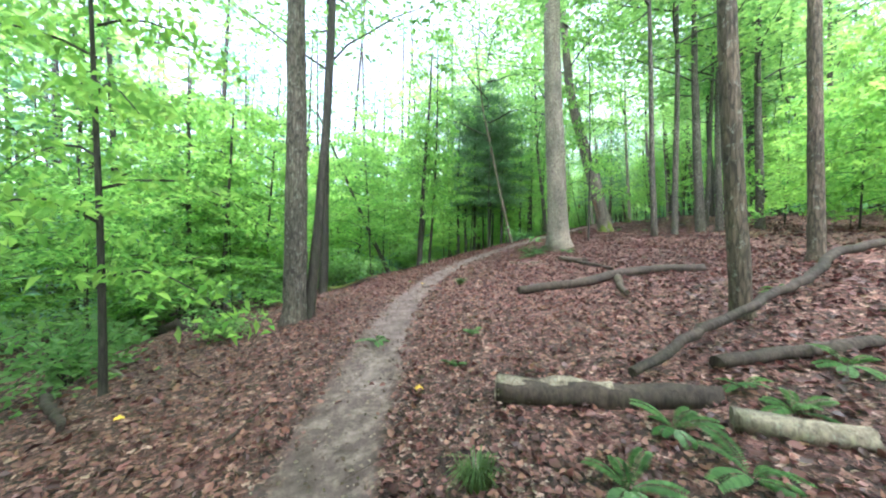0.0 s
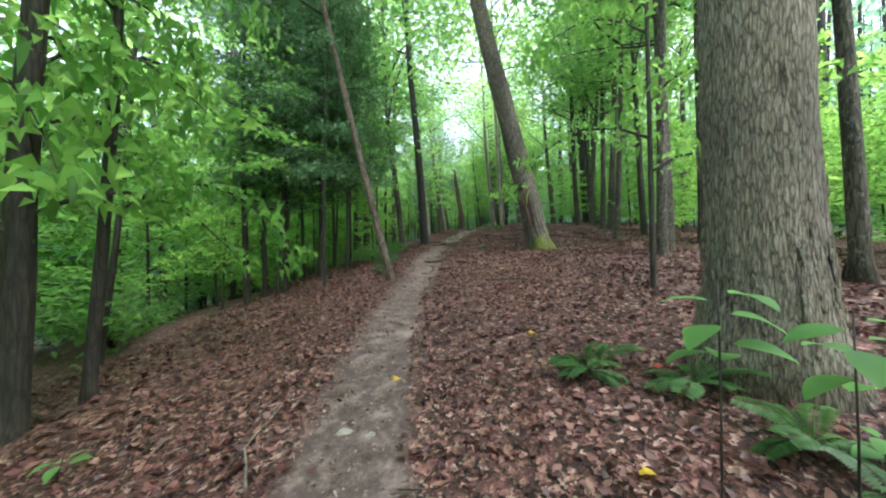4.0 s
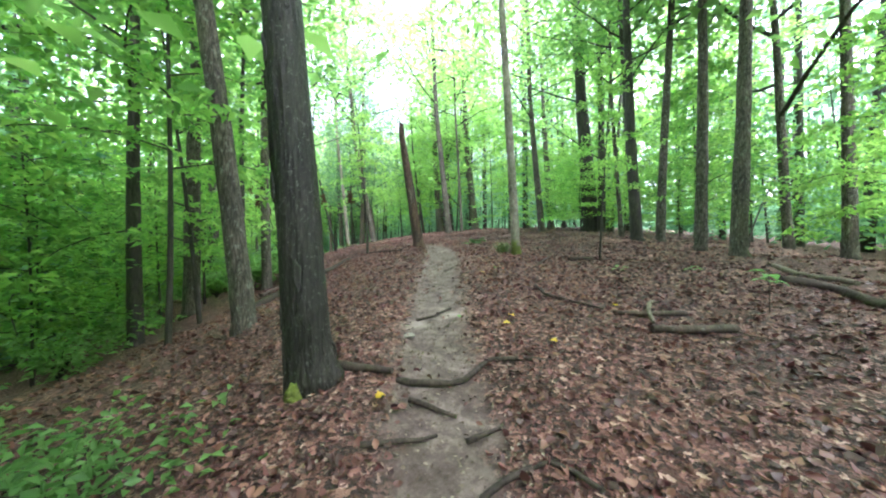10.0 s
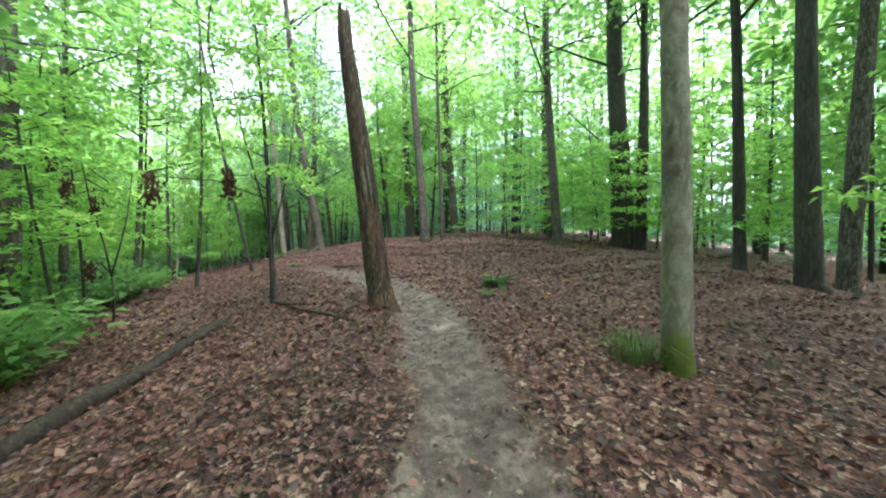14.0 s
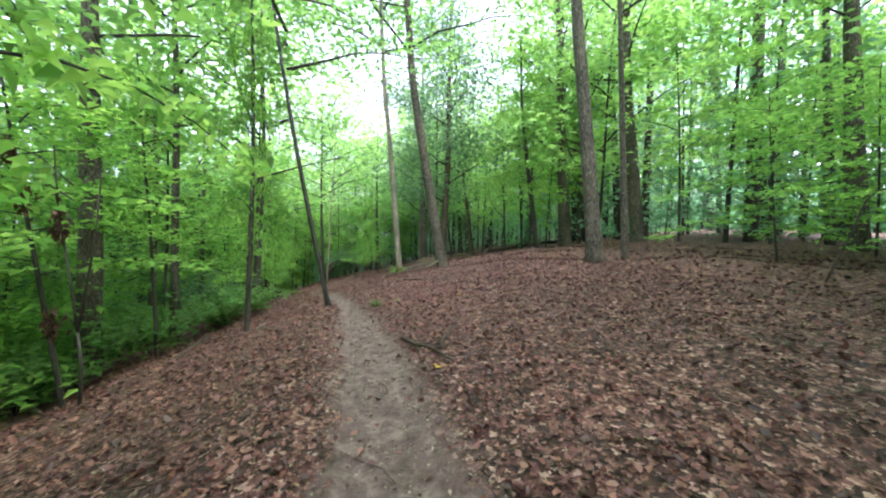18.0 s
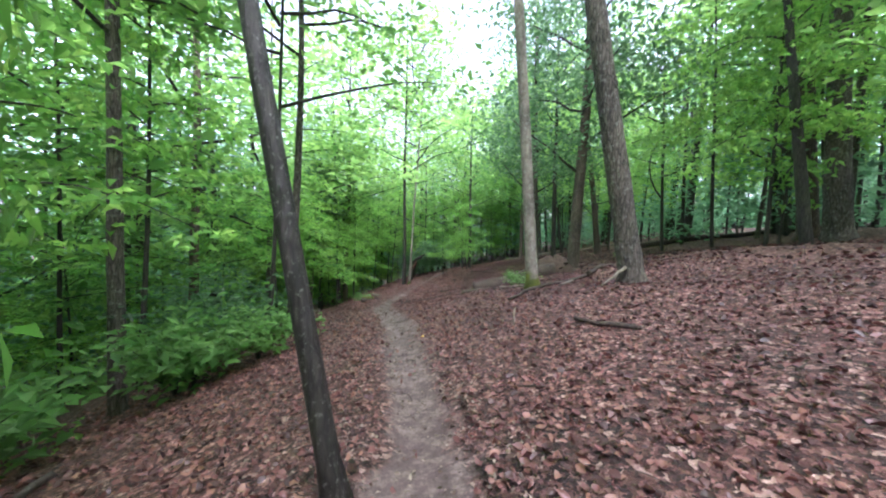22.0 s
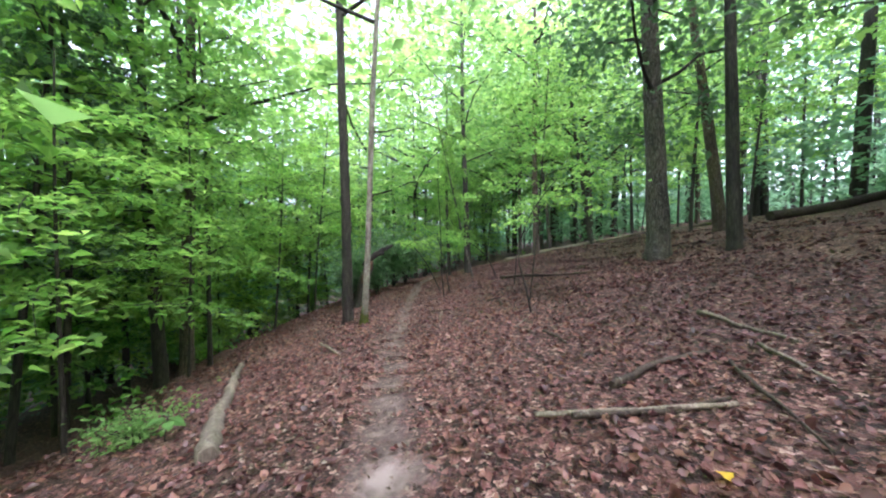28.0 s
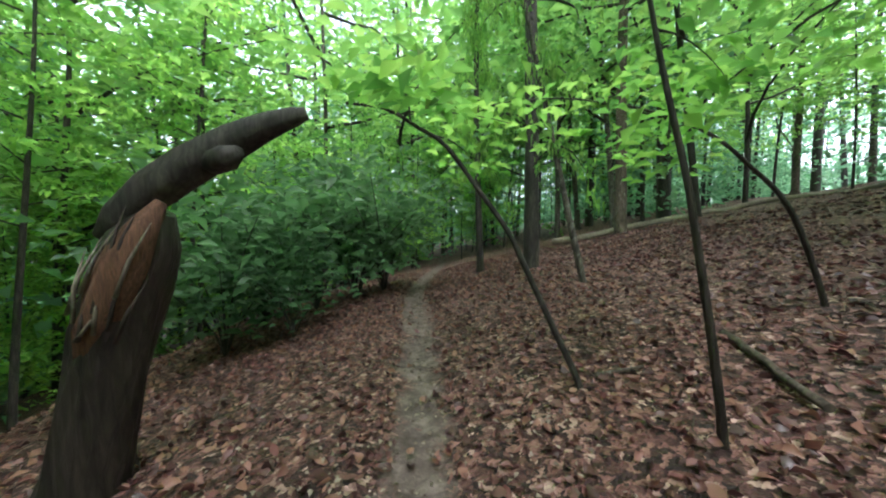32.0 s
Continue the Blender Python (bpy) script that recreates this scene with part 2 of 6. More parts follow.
def ground_material():
    m, n, l, bsdf = material("forest_floor")
    v = mapped(n, l, (1, 1, 1))
    cells = node(n, "ShaderNodeTexVoronoi", Scale=30.0, Randomness=1.0)
    warp = node(n, "ShaderNodeTexNoise", Scale=22.0, Detail=3.0)
    l.new(v, warp.inputs["Vector"])
    wv = mixed(n, l, 0.05, v, warp.outputs["Color"], "LINEAR_LIGHT")
    l.new(wv, cells.inputs["Vector"])
    sep = n.new("ShaderNodeSeparateColor")
    l.new(cells.outputs["Color"], sep.inputs[0])
    leaf = ramp(n, (0.0, (0.016, 0.007, 0.006)), (0.35, (0.058, 0.024, 0.021)), (0.65, (0.145, 0.063, 0.056)), (0.88, (0.26, 0.14, 0.118)), (1.0, (0.48, 0.345, 0.30)))
    l.new(sep.outputs[0], leaf.inputs["Fac"])
    big = node(n, "ShaderNodeTexNoise", Scale=0.5, Detail=5.0, Roughness=0.6)
    l.new(v, big.inputs["Vector"])
    patch = ramp(n, (0.3, (0.62, 0.60, 0.60)), (0.7, (1.15, 1.05, 1.0)))
    l.new(big.outputs["Fac"], patch.inputs["Fac"])
    litter = mixed(n, l, 1.0, leaf.outputs["Color"], patch.outputs["Color"], "MULTIPLY")
    mud = node(n, "ShaderNodeTexNoise", Scale=6.5, Detail=9.0, Roughness=0.78)
    l.new(v, mud.inputs["Vector"])
    soil = ramp(n, (0.34, (0.046, 0.029, 0.026)), (0.5, (0.125, 0.086, 0.079)), (0.66, (0.28, 0.212, 0.200)))
    l.new(mud.outputs["Fac"], soil.inputs["Fac"])
    slick = node(n, "ShaderNodeTexNoise", Scale=1.1, Detail=4.0, Roughness=0.6, Distortion=0.5)
    l.new(v, slick.inputs["Vector"])
    wet = ramp(n, (0.60, (0, 0, 0)), (0.72, (1, 1, 1)))
    l.new(slick.outputs["Fac"], wet.inputs["Fac"])
    earth = mixed(n, l, wet.outputs["Color"], soil.outputs["Color"], (0.37, 0.295, 0.275))
    trod = n.new("ShaderNodeAttribute")
    trod.attribute_name = "trodden"
    edge = n.new("ShaderNodeMath")
    edge.operation = "MULTIPLY_ADD"
    edge.inputs[1].default_value, edge.inputs[2].default_value = 1.2, -0.58
    fray = node(n, "ShaderNodeTexNoise", Scale=6.0, Detail=7.0, Roughness=0.75)
    l.new(v, fray.inputs["Vector"])
    l.new(fray.outputs["Fac"], edge.inputs[0])
    add = n.new("ShaderNodeMath")
    add.operation = "ADD"
    l.new(trod.outputs["Fac"], add.inputs[0])
    l.new(edge.outputs[0], add.inputs[1])
    where = ramp(n, (0.30, (0, 0, 0)), (0.75, (1, 1, 1)))
    l.new(add.outputs[0], where.inputs["Fac"])
    col = mixed(n, l, where.outputs["Color"], litter, earth)
    l.new(col, bsdf.inputs["Base Color"])
    bsdf.inputs["Roughness"].default_value = 0.75
    hgt = mixed(n, l, where.outputs["Color"], cells.outputs["Distance"], mud.outputs["Fac"])
    bump = node(n, "ShaderNodeBump", Strength=0.7, Distance=0.04)
    l.new(hgt, bump.inputs["Height"])
    l.new(bump.outputs["Normal"], bsdf.inputs["Normal"])
    return m


FLOOR = ground_material()

# ---- the lie of the land ----
TRAIL_UP = [
    (0.76, -8.02, -1.78), (0.36, -4.02, -1.53), (-0.14, -0.02, -1.28), (-0.38, 1.97, -1.24), (-0.53, 3.97, -1.15),
    (-0.47, 5.98, -0.98), (-0.09, 7.95, -0.74), (0.60, 9.83, -0.48), (1.49, 11.62, -0.24), (2.50, 13.35, -0.01),
    (3.56, 15.04, 0.25), (4.59, 16.75, 0.50), (5.71, 18.41, 0.73), (6.98, 19.95, 0.98), (8.31, 21.45, 1.27),
    (9.73, 22.86, 1.57), (11.23, 24.17, 1.83), (12.56, 25.59, 2.05), (13.45, 27.28, 2.18), (13.93, 29.18, 2.23),
]
TRAIL_DOWN = [
    (14.24, 31.14, 2.18), (14.52, 33.12, 2.04), (14.73, 35.10, 1.83), (14.73, 37.07, 1.61), (14.51, 39.04, 1.36),
    (14.34, 41.02, 1.13), (14.55, 43.00, 0.89), (15.04, 44.95, 0.65), (15.60, 46.87, 0.45), (16.16, 48.79, 0.31),
    (16.75, 50.70, 0.21), (17.34, 52.61, 0.10), (18.06, 54.48, 0.06), (18.77, 56.35, 0.02), (19.49, 58.22, -0.02),
    (20.21, 60.08, -0.06), (21.71, 62.68, -0.18), (23.21, 65.28, -0.30), (25.21, 68.74, -0.46), (27.71, 73.07, -0.66),
]
TRAIL = TRAIL_UP + TRAIL_DOWN
ACROSS = np.array([-40, -20, -8, -3, -1, -0.35, 0.35, 1, 3, 8, 20, 40.0])
# distance along the trail from the first station, then the rise of the ground at each distance across it
RISE_UP = [
    (0, -5.0, -3.0, -1.4, -0.45, -0.10, 0, 0, 0.08, 0.20, 0.9, 3.4, 5.5),
    (14, -5.5, -3.2, -1.5, -0.45, -0.10, 0, 0, 0.10, 0.33, 1.0, 2.4, 2.5),
    (20, -6.5, -4.0, -1.8, -0.50, -0.12, 0, 0, 0.10, 0.35, 0.7, 0.9, -0.5),
    (26, -7.0, -4.5, -2.0, -0.50, -0.10, 0, 0, 0.08, 0.22, 0.0, -1.0, -3.5),
    (32, -8.0, -5.0, -2.1, -0.55, -0.10, 0, 0, 0.03, 0.02, -0.3, -1.6, -4.5),
    (36, -8.0, -5.0, -2.2, -0.60, -0.12, 0, 0, 0.03, 0.10, 0.1, -1.2, -4.0),
    (40, -8.0, -5.0, -2.2, -0.75, -0.18, 0, 0, 0.05, 0.22, 0.6, 0.2, -2.0),
]
RISE_DOWN = [
    (44, -8.0, -5.0, -2.3, -0.70, -0.18, 0, 0, 0.10, 0.40, 1.1, 1.7, 1.5),
    (48, -8.5, -5.5, -2.5, -0.70, -0.18, 0, 0, 0.15, 0.60, 1.45, 2.7, 4.0),
    (52, -9.0, -6.0, -2.7, -0.75, -0.18, 0, 0, 0.18, 0.90, 1.95, 3.5, 5.5),
    (55, -9.0, -6.0, -2.8, -0.77, -0.18, 0, 0, 0.11, 0.42, 1.60, 3.5, 5.7),
    (58, -9.0, -6.0, -2.9, -0.80, -0.18, 0, 0, 0.04, 0.14, 1.15, 3.5, 6.0),
    (62, -9.0, -6.0, -2.9, -0.78, -0.17, 0, 0, 0.08, 0.30, 1.35, 3.5, 5.8),
    (66, -9.0, -6.0, -2.8, -0.75, -0.15, 0, 0, 0.14, 0.45, 1.3, 3.3, 5.5),
    (72, -9.0, -6.0, -2.6, -0.60, -0.12, 0, 0, 0.20, 0.60, 1.5, 3.2, 5.5),
    (95, -9.0, -6.0, -2.4, -0.60, -0.12, 0, 0, 0.25, 0.80, 2.0, 4.0, 6.0),
]
PROFILE = RISE_UP + RISE_DOWN


def trail_table():
    p = np.array(TRAIL)
    run = np.concatenate([[0], np.cumsum(np.hypot(*np.diff(p[:, :2], axis=0).T))])
    fine = np.arange(0, run[-1], 0.5)
    q = np.stack([np.interp(fine, run, p[:, k]) for k in range(3)], 1)
    for _ in range(6):
        q[1:-1] = 0.25 * q[:-2] + 0.5 * q[1:-1] + 0.25 * q[2:]
    way = np.gradient(q[:, :2], axis=0)
    way /= np.hypot(way[:, 0], way[:, 1])[:, None]
    prof = np.array(PROFILE, float)
    rise = np.stack([np.interp(fine, prof[:, 0], prof[:, k + 1]) for k in range(len(ACROSS))], 1)
    return q, way, rise


TQ, TWAY, TRISE = trail_table()


def ground_height(x, y):
    """Height of the bare ground, and the signed distance across the trail (right is positive)."""
    x, y = np.atleast_1d(np.asarray(x, float)), np.atleast_1d(np.asarray(y, float))
    z, side = np.empty(len(x)), np.empty(len(x))
    for a in range(0, len(x), 4000):
        px, py = x[a:a + 4000, None], y[a:a + 4000, None]
        dx, dy = px - TQ[None, :, 0], py - TQ[None, :, 1]
        d2 = dx * dx + dy * dy + 0.01
        w = (d2.min(1, keepdims=True) / d2) ** 3
        across = dx * TWAY[None, :, 1] - dy * TWAY[None, :, 0]
        near = d2.argmin(1)
        k = np.clip(np.searchsorted(ACROSS, across) - 1, 0, len(ACROSS) - 2)
        u = np.clip((across - ACROSS[k]) / (ACROSS[k + 1] - ACROSS[k]), 0, 1)
        col = np.arange(len(TQ))[None, :]
        lift = TRISE[col, k] * (1 - u) + TRISE[col, k + 1] * u
        z[a:a + 4000] = ((TQ[None, :, 2] + lift) * w).sum(1) / w.sum(1)
        side[a:a + 4000] = np.sign(across[np.arange(len(near)), near]) * np.sqrt(d2[np.arange(len(near)), near])
    far = np.clip((np.abs(side) - 1.0) / 4.0, 0, 1)
    z += far * (0.09 * np.sin(0.9 * x + 1.3 * np.sin(0.5 * y)) * np.cos(0.8 * y + 0.7) + 0.05 * np.sin(2.3 * x + 1.1 * y))
    return z, side



def trail_width(y):
    """Half-width of the trodden earth: broad on the ridge, a narrow thread along the slope."""
    return np.interp(y, (0, 9, 11.5, 13, 20, 27, 31, 36, 45, 50, 56), (0.32, 0.32, 0.46, 0.42, 0.44, 0.52, 0.42, 0.28, 0.30, 0.24, 0.19))


def trodden(side, y):
    """How bare the earth is, from 0 to 1: the trodden line wanders a little to either side of the middle of the bench."""
    middle = np.interp(y, (0, 11, 14, 16, 18, 20, 26, 29, 32, 35, 37, 39, 41, 43, 45, 47, 50, 54, 58),
                       (-0.38, -0.28, -0.25, 0.0, 0.0, 0.18, 0.38, 0.30, 0.22, 0.26, 0.38, 0.64, 0.65, 0.32, 0.05, 0.02, -0.02, 0.08, 0.24))
    return np.exp(-np.abs((side - middle) / trail_width(y)) ** 2.8)


def relief(x, y, side):
    """The small humps and hollows of the ground, smoother on the trail, which is worn in a little."""
    tread = trodden(side, y)
    humps = np.array([0.045 * noise.noise(Vector((a * 1.9, b * 1.9, 0))) + 0.015 * noise.noise(Vector((a * 3.1, b * 3.1, 3))) if abs(c) < 14 else 0.0 for a, b, c in zip(x, y, side)])
    return humps * (1 - 0.7 * tread) - 0.05 * tread, tread


def add_ground():
    def axis(lo, hi, step, end):
        core = list(np.arange(lo, hi, step))
        out, w = [], step
        a, b = lo, hi
        left, right = [], []
        while a > -end:
            w *= 1.16
            a -= w
            left.append(a)
        w = step
        while b < end:
            right.append(b)
            w *= 1.16
            b += w
        return np.array(left[::-1] + core + right)

    xs, ys = axis(-6, 28, 0.22, 420), axis(-4, 66, 0.22, 420)
    gx, gy = np.meshgrid(xs, ys)
    z, side = ground_height(gx.ravel(), gy.ravel())
    pts = np.stack([gx.ravel(), gy.ravel(), z], 1)
    rise, tread = relief(pts[:, 0], pts[:, 1], side)
    pts[:, 2] += rise
    nx, ny = len(xs), len(ys)
    i = np.arange((ny - 1) * (nx - 1))
    a = (i // (nx - 1)) * nx + i % (nx - 1)
    faces = np.stack([a, a + 1, a + nx + 1, a + nx], 1)
    me = bpy.data.meshes.new("ground")
    me.from_pydata(pts.tolist(), [], faces.tolist())
    me.attributes.new("trodden", "FLOAT", "POINT").data.foreach_set("value", tread.astype(np.float32))
    me.shade_smooth()
    me.materials.append(FLOOR)
    return tagged(new("ground", me), "forest floor of brown fallen leaves with a trodden earth trail", "ground", kind="structure")


add_ground()


def ground_at(x, y):
    z, side = ground_height(x, y)
    return float(z[0] + relief([x], [y], side)[0][0])


# ---- builders ----
def mesh_of(name, verts, faces, mat, smooth=True):
    me = bpy.data.meshes.new(name)
    me.from_pydata([tuple(v) for v in verts], [], faces)
    if smooth:
        me.shade_smooth()
        for poly in me.polygons:
            if len(poly.vertices) > 4:
                poly.use_smooth = False
    me.materials.append(mat)
    return me


def part(name, me, parent, label=""):
    ob = new(name, me)
    ob.parent = parent
    return tagged(ob, label)


def thing(name, at, label, category, group="", kind="", turn=0.0, size=1.0):
    ob = new(name)
    ob.empty_display_size = 0.2
    ob.matrix_basis = pose(*at, 0, 0, turn) @ Matrix.Diagonal((size, size, size, 1))
    return tagged(ob, label, category, group, kind)


def tube(points, radii, sides=10, rough=0.0, flare=0.0, seed=0, cap=True, twist=0.0):
    """A bent, tapering stem through the points, with an uneven skin and root lobes at its foot."""
    rnd = random.Random(seed)
    pts = [Vector(p) for p in points]
    verts, faces = [], []
    ax = Vector((1, 0, 0))
    lobes = [(rnd.uniform(0, math.tau), rnd.uniform(0.6, 1.2)) for _ in range(5)]
    start = pts[0]
    for i, (p, r) in enumerate(zip(pts, radii)):
        d = (pts[min(i + 1, len(pts) - 1)] - pts[max(i - 1, 0)]).normalized()
        u = (ax - d * ax.dot(d))
        if u.length < 0.05:
            u = Vector((0, 1, 0)) - d * d.y
        u.normalize()
        ax = u
        w = d.cross(u)
        height = (p - start).length
        for k in range(sides):
            a = math.tau * k / sides + twist * i
            q = 1.0
            if rough:
                q += rough * noise.noise(Vector((3 * math.cos(a) + seed, 3 * math.sin(a), height * 1.6 + seed * 0.7)))
                q += 0.45 * rough * noise.noise(Vector((4.5 * math.cos(a), 4.5 * math.sin(a) + seed, height * 7)))
            if flare and height < flare:
                f = (1 - height / flare) ** 2
                q += f * (0.28 + 0.55 * max(0, sum(s * max(0, math.cos(a - b)) ** 6 for b, s in lobes)) / 1.1)
            verts.append(p + (u * math.cos(a) + w * math.sin(a)) * r * q)
    n = len(pts)
    for i in range(n - 1):
        for k in range(sides):
            a, b = i * sides + k, i * sides + (k + 1) % sides
            faces.append((a, b, b + sides, a + sides))
    if cap:
        faces.append(tuple(range(sides - 1, -1, -1)))
        faces.append(tuple(range((n - 1) * sides, n * sides)))
    return verts, faces


def leaves(centres, dirs, ups, sizes, narrow=0.55, rnd=None, fold=0.18):
    """One pointed, folded blade for each centre."""
    c, d, u = (np.asarray(a, float) for a in (centres, dirs, ups))
    s = np.asarray(sizes, float)[:, None]
    d /= np.linalg.norm(d, axis=1)[:, None] + 1e-9
    w = np.cross(d, u)
    w /= np.linalg.norm(w, axis=1)[:, None] + 1e-9
    u = np.cross(w, d)
    base, tip = c - d * s * 0.5, c + d * s * 0.5 - u * s * 0.10
    left, right = c - w * s * narrow * 0.5 + u * s * fold, c + w * s * narrow * 0.5 + u * s * fold
    verts = np.stack([base, right, tip, left], 1).reshape(-1, 3)
    i = np.arange(len(c)) * 4
    faces = np.concatenate([np.stack([i, i + 1, i + 2], 1), np.stack([i, i + 2, i + 3], 1)])
    return verts, faces


def curled_leaves(centres, dirs, ups, sizes, rng):
    """Dry fallen leaves: five-pointed outlines round a raised or sunken midrib, tip and sides curling."""
    c, d, u = (np.asarray(a, float) for a in (centres, dirs, ups))
    n = len(c)
    s = np.asarray(sizes, float)
    d /= np.linalg.norm(d, axis=1)[:, None] + 1e-9
    w = np.cross(d, u)
    w /= np.linalg.norm(w, axis=1)[:, None] + 1e-9
    u = np.cross(w, d)
    fold, curl, wide = rng.normal(0.06, 0.16, n), rng.normal(0.05, 0.16, n), rng.uniform(0.42, 0.78, n)
    out = []
    for along, across, lift, bend in ((-0.5, 0, 0, 1.0), (-0.22, 0.42, 1, 0.3), (0.1, 0.5, 1, 0.0), (0.34, 0.25, 0.6, 0.6), (0.5, 0, 0, 1.3), (0.3, -0.28, 0.6, 0.6), (0.06, -0.5, 1, 0.0), (-0.25, -0.38, 1, 0.3), (0.0, 0, 0, 0.0)):
        a, b = along + rng.normal(0, 0.035, n), across * wide * rng.uniform(0.8, 1.2, n)
        h = fold * lift + curl * bend
        out.append(c + (d * a[:, None] + w * b[:, None] + u * h[:, None]) * s[:, None])
    verts = np.stack(out, 1).reshape(-1, 3)
    i = np.arange(n) * 9
    faces = np.concatenate([np.stack([i + 8, i + k, i + (k + 1) % 8], 1) for k in range(8)])
    return verts, faces


def leaf_mesh(name, verts, faces, mat):
    me = bpy.data.meshes.new(name)
    n, m = len(verts), len(faces)
    me.vertices.add(n)
    me.vertices.foreach_set("co", np.asarray(verts, np.float32).ravel())
    me.loops.add(3 * m)
    me.loops.foreach_set("vertex_index", np.asarray(faces, np.int32).ravel())
    me.polygons.add(m)
    me.polygons.foreach_set("loop_start", np.arange(0, 3 * m, 3, dtype=np.int32))
    me.update()
    me.validate()
    me.materials.append(mat)
    return me


def scatter_leaves(rng, spots, per, spread, size, tilt=0.45):
    c = np.repeat(np.asarray(spots), per, 0) + rng.normal(0, 1, (len(spots) * per, 3)) * np.asarray(spread)
    d = rng.normal(0, 1, c.shape) * (1, 1, 0.35)
    u = np.stack([rng.normal(0, tilt, len(c)), rng.normal(0, tilt, len(c)), np.ones(len(c))], 1)
    return c, d, u, rng.uniform(size[0], size[1], len(c))


def make_canopy(seed, limbs=8, rise=6.5, reach=3.2, per=34, size=(0.12, 0.22), mat=None):
    """Limb meshes and one leaf mesh of a crown round the upper trunk."""
    rng, out, spots = np.random.default_rng(seed), [], []
    for k in range(limbs):
        a = 2.4 * k + rng.uniform(-0.5, 0.5)
        z0 = rise * k / limbs + rng.uniform(-0.3, 0.3)
        length = reach * (1.0 - 0.45 * k / limbs) * rng.uniform(0.75, 1.15)
        pts = []
        for j in range(6):
            f = j / 5
            pts.append((math.cos(a + 0.3 * f) * length * f, math.sin(a + 0.3 * f) * length * f, z0 + length * (0.55 * f - 0.12 * f * f) + rng.uniform(-0.06, 0.06)))
        v, f = tube(pts, [0.036 * (1 - 0.8 * j / 5) for j in range(6)], 5, seed=seed + k, cap=False)
        out.append((v, f))
        for j in (2, 3, 4, 5):
            for _ in range(2):
                p = np.array(pts[j]) + rng.normal(0, 1, 3) * (0.5, 0.5, 0.28)
                spots.append(p)
    for _ in range(5):
        spots.append(np.array((rng.normal(0, 0.7), rng.normal(0, 0.7), rise + rng.uniform(0.2, 2.2))))
    c = scatter_leaves(rng, spots, per, (0.50, 0.50, 0.20), size)
    return out, leaves(*c)


def make_understory(seed, height=4.5, branches=14, reach=2.0, per=8, size=(0.09, 0.15), first=0.9, droop=0.15):
    """Flat sprays of leaves in layers on thin side branches."""
    rng, out, spots, way = np.random.default_rng(seed), [], [], []
    for k in range(branches):
        a = 2.4 * k + rng.uniform(-0.4, 0.4)
        z0 = first + (height - first) * k / branches
        length = reach * (1.05 - 0.6 * k / branches) * rng.uniform(0.7, 1.2)
        pts = []
        for j in range(6):
            f = j / 5
            pts.append(np.array((math.cos(a + 0.2 * f) * length * f, math.sin(a + 0.2 * f) * length * f, z0 + length * (0.35 * f - (0.3 + droop) * f * f))))
        v, f = tube(pts, [0.014 * (1 - 0.75 * j / 5) for j in range(6)], 4, seed=seed + k, cap=False)
        out.append((v, f))
        for j in range(1, 6):
            spread = 0.42 * (1.1 - 0.1 * j)
            for s in (-1, 1):
                for q in range(3):
                    side = np.array((-math.sin(a), math.cos(a), 0)) * s * spread * (q + 0.5) / 2
                    spots.append(pts[j] + side + np.array((math.cos(a), math.sin(a), 0)) * 0.2 * rng.uniform(-1, 1) + (0, 0, rng.normal(0, 0.03) - 0.03 * q))
    c = scatter_leaves(rng, spots, per // 2, (0.14, 0.14, 0.035), size, 0.3)
    return out, leaves(*c)


def make_shrub(seed, height=1.2, stems=11, per=34, size=(0.09, 0.15), spread=0.8):
    rng, out, spots = np.random.default_rng(seed), [], []
    for k in range(stems):
        a, lean = rng.uniform(0, math.tau), rng.uniform(0.2, 1.0)
        h = height * rng.uniform(0.6, 1.1)
        pts = [np.array((math.cos(a) * spread * lean * f ** 1.4, math.sin(a) * spread * lean * f ** 1.4, h * f * (1.1 - 0.25 * f))) for f in np.linspace(0, 1, 6)]
        v, f = tube(pts, [0.009 * (1 - 0.7 * j / 5) for j in range(6)], 4, seed=seed + k, cap=False)
        out.append((v, f))
        spots += [pts[j] for j in (2, 3, 4, 5)]
    c = scatter_leaves(rng, spots, per // 4 * 2, (0.17, 0.17, 0.11), size, 0.5)
    return out, leaves(*c)


def kit(name, made, limb_mat, leaf_mat):
    limbs, (lv, lf) = made
    return [mesh_of(name + "_limb", v, f, limb_mat) for v, f in limbs], leaf_mesh(name + "_leaves", lv, lf, leaf_mat), joined(name, limbs, limb_mat)


def joined(name, limbs, mat):
    """All limbs of a crown as one mesh, for trees that stand away from the trail."""
    verts, faces = [], []
    for v, f in limbs:
        n = len(verts)
        verts += v
        faces += [tuple(n + i for i in q) for q in f]
    return mesh_of(name + "_branches", verts, faces, mat)


CANOPY = [kit("canopy", make_canopy(s, limbs=10, reach=3.6, per=25, size=(0.15, 0.26)), BARK["dark"], LEAF) for s in (11, 12, 13, 14)]
CANOPY_DARK = [kit("dark_canopy", make_canopy(s, limbs=13, reach=2.6, per=64, size=(0.11, 0.20)), BARK["dark"], LEAF_DARK) for s in (21, 22)]
OVER = [kit("overstory", make_understory(s, height=h, first=2.3, reach=2.6, branches=15, per=11, size=(0.11, 0.20)), BARK["dark"], LEAF_LOW) for s, h in ((35, 6.0), (36, 7.0))]
UNDER = [kit("understory", make_understory(s, height=h, branches=17, reach=2.2, per=11, size=(0.10, 0.19)), BARK["dark"], LEAF_LOW) for s, h in ((31, 4.0), (32, 5.0), (33, 5.6), (34, 3.2))]
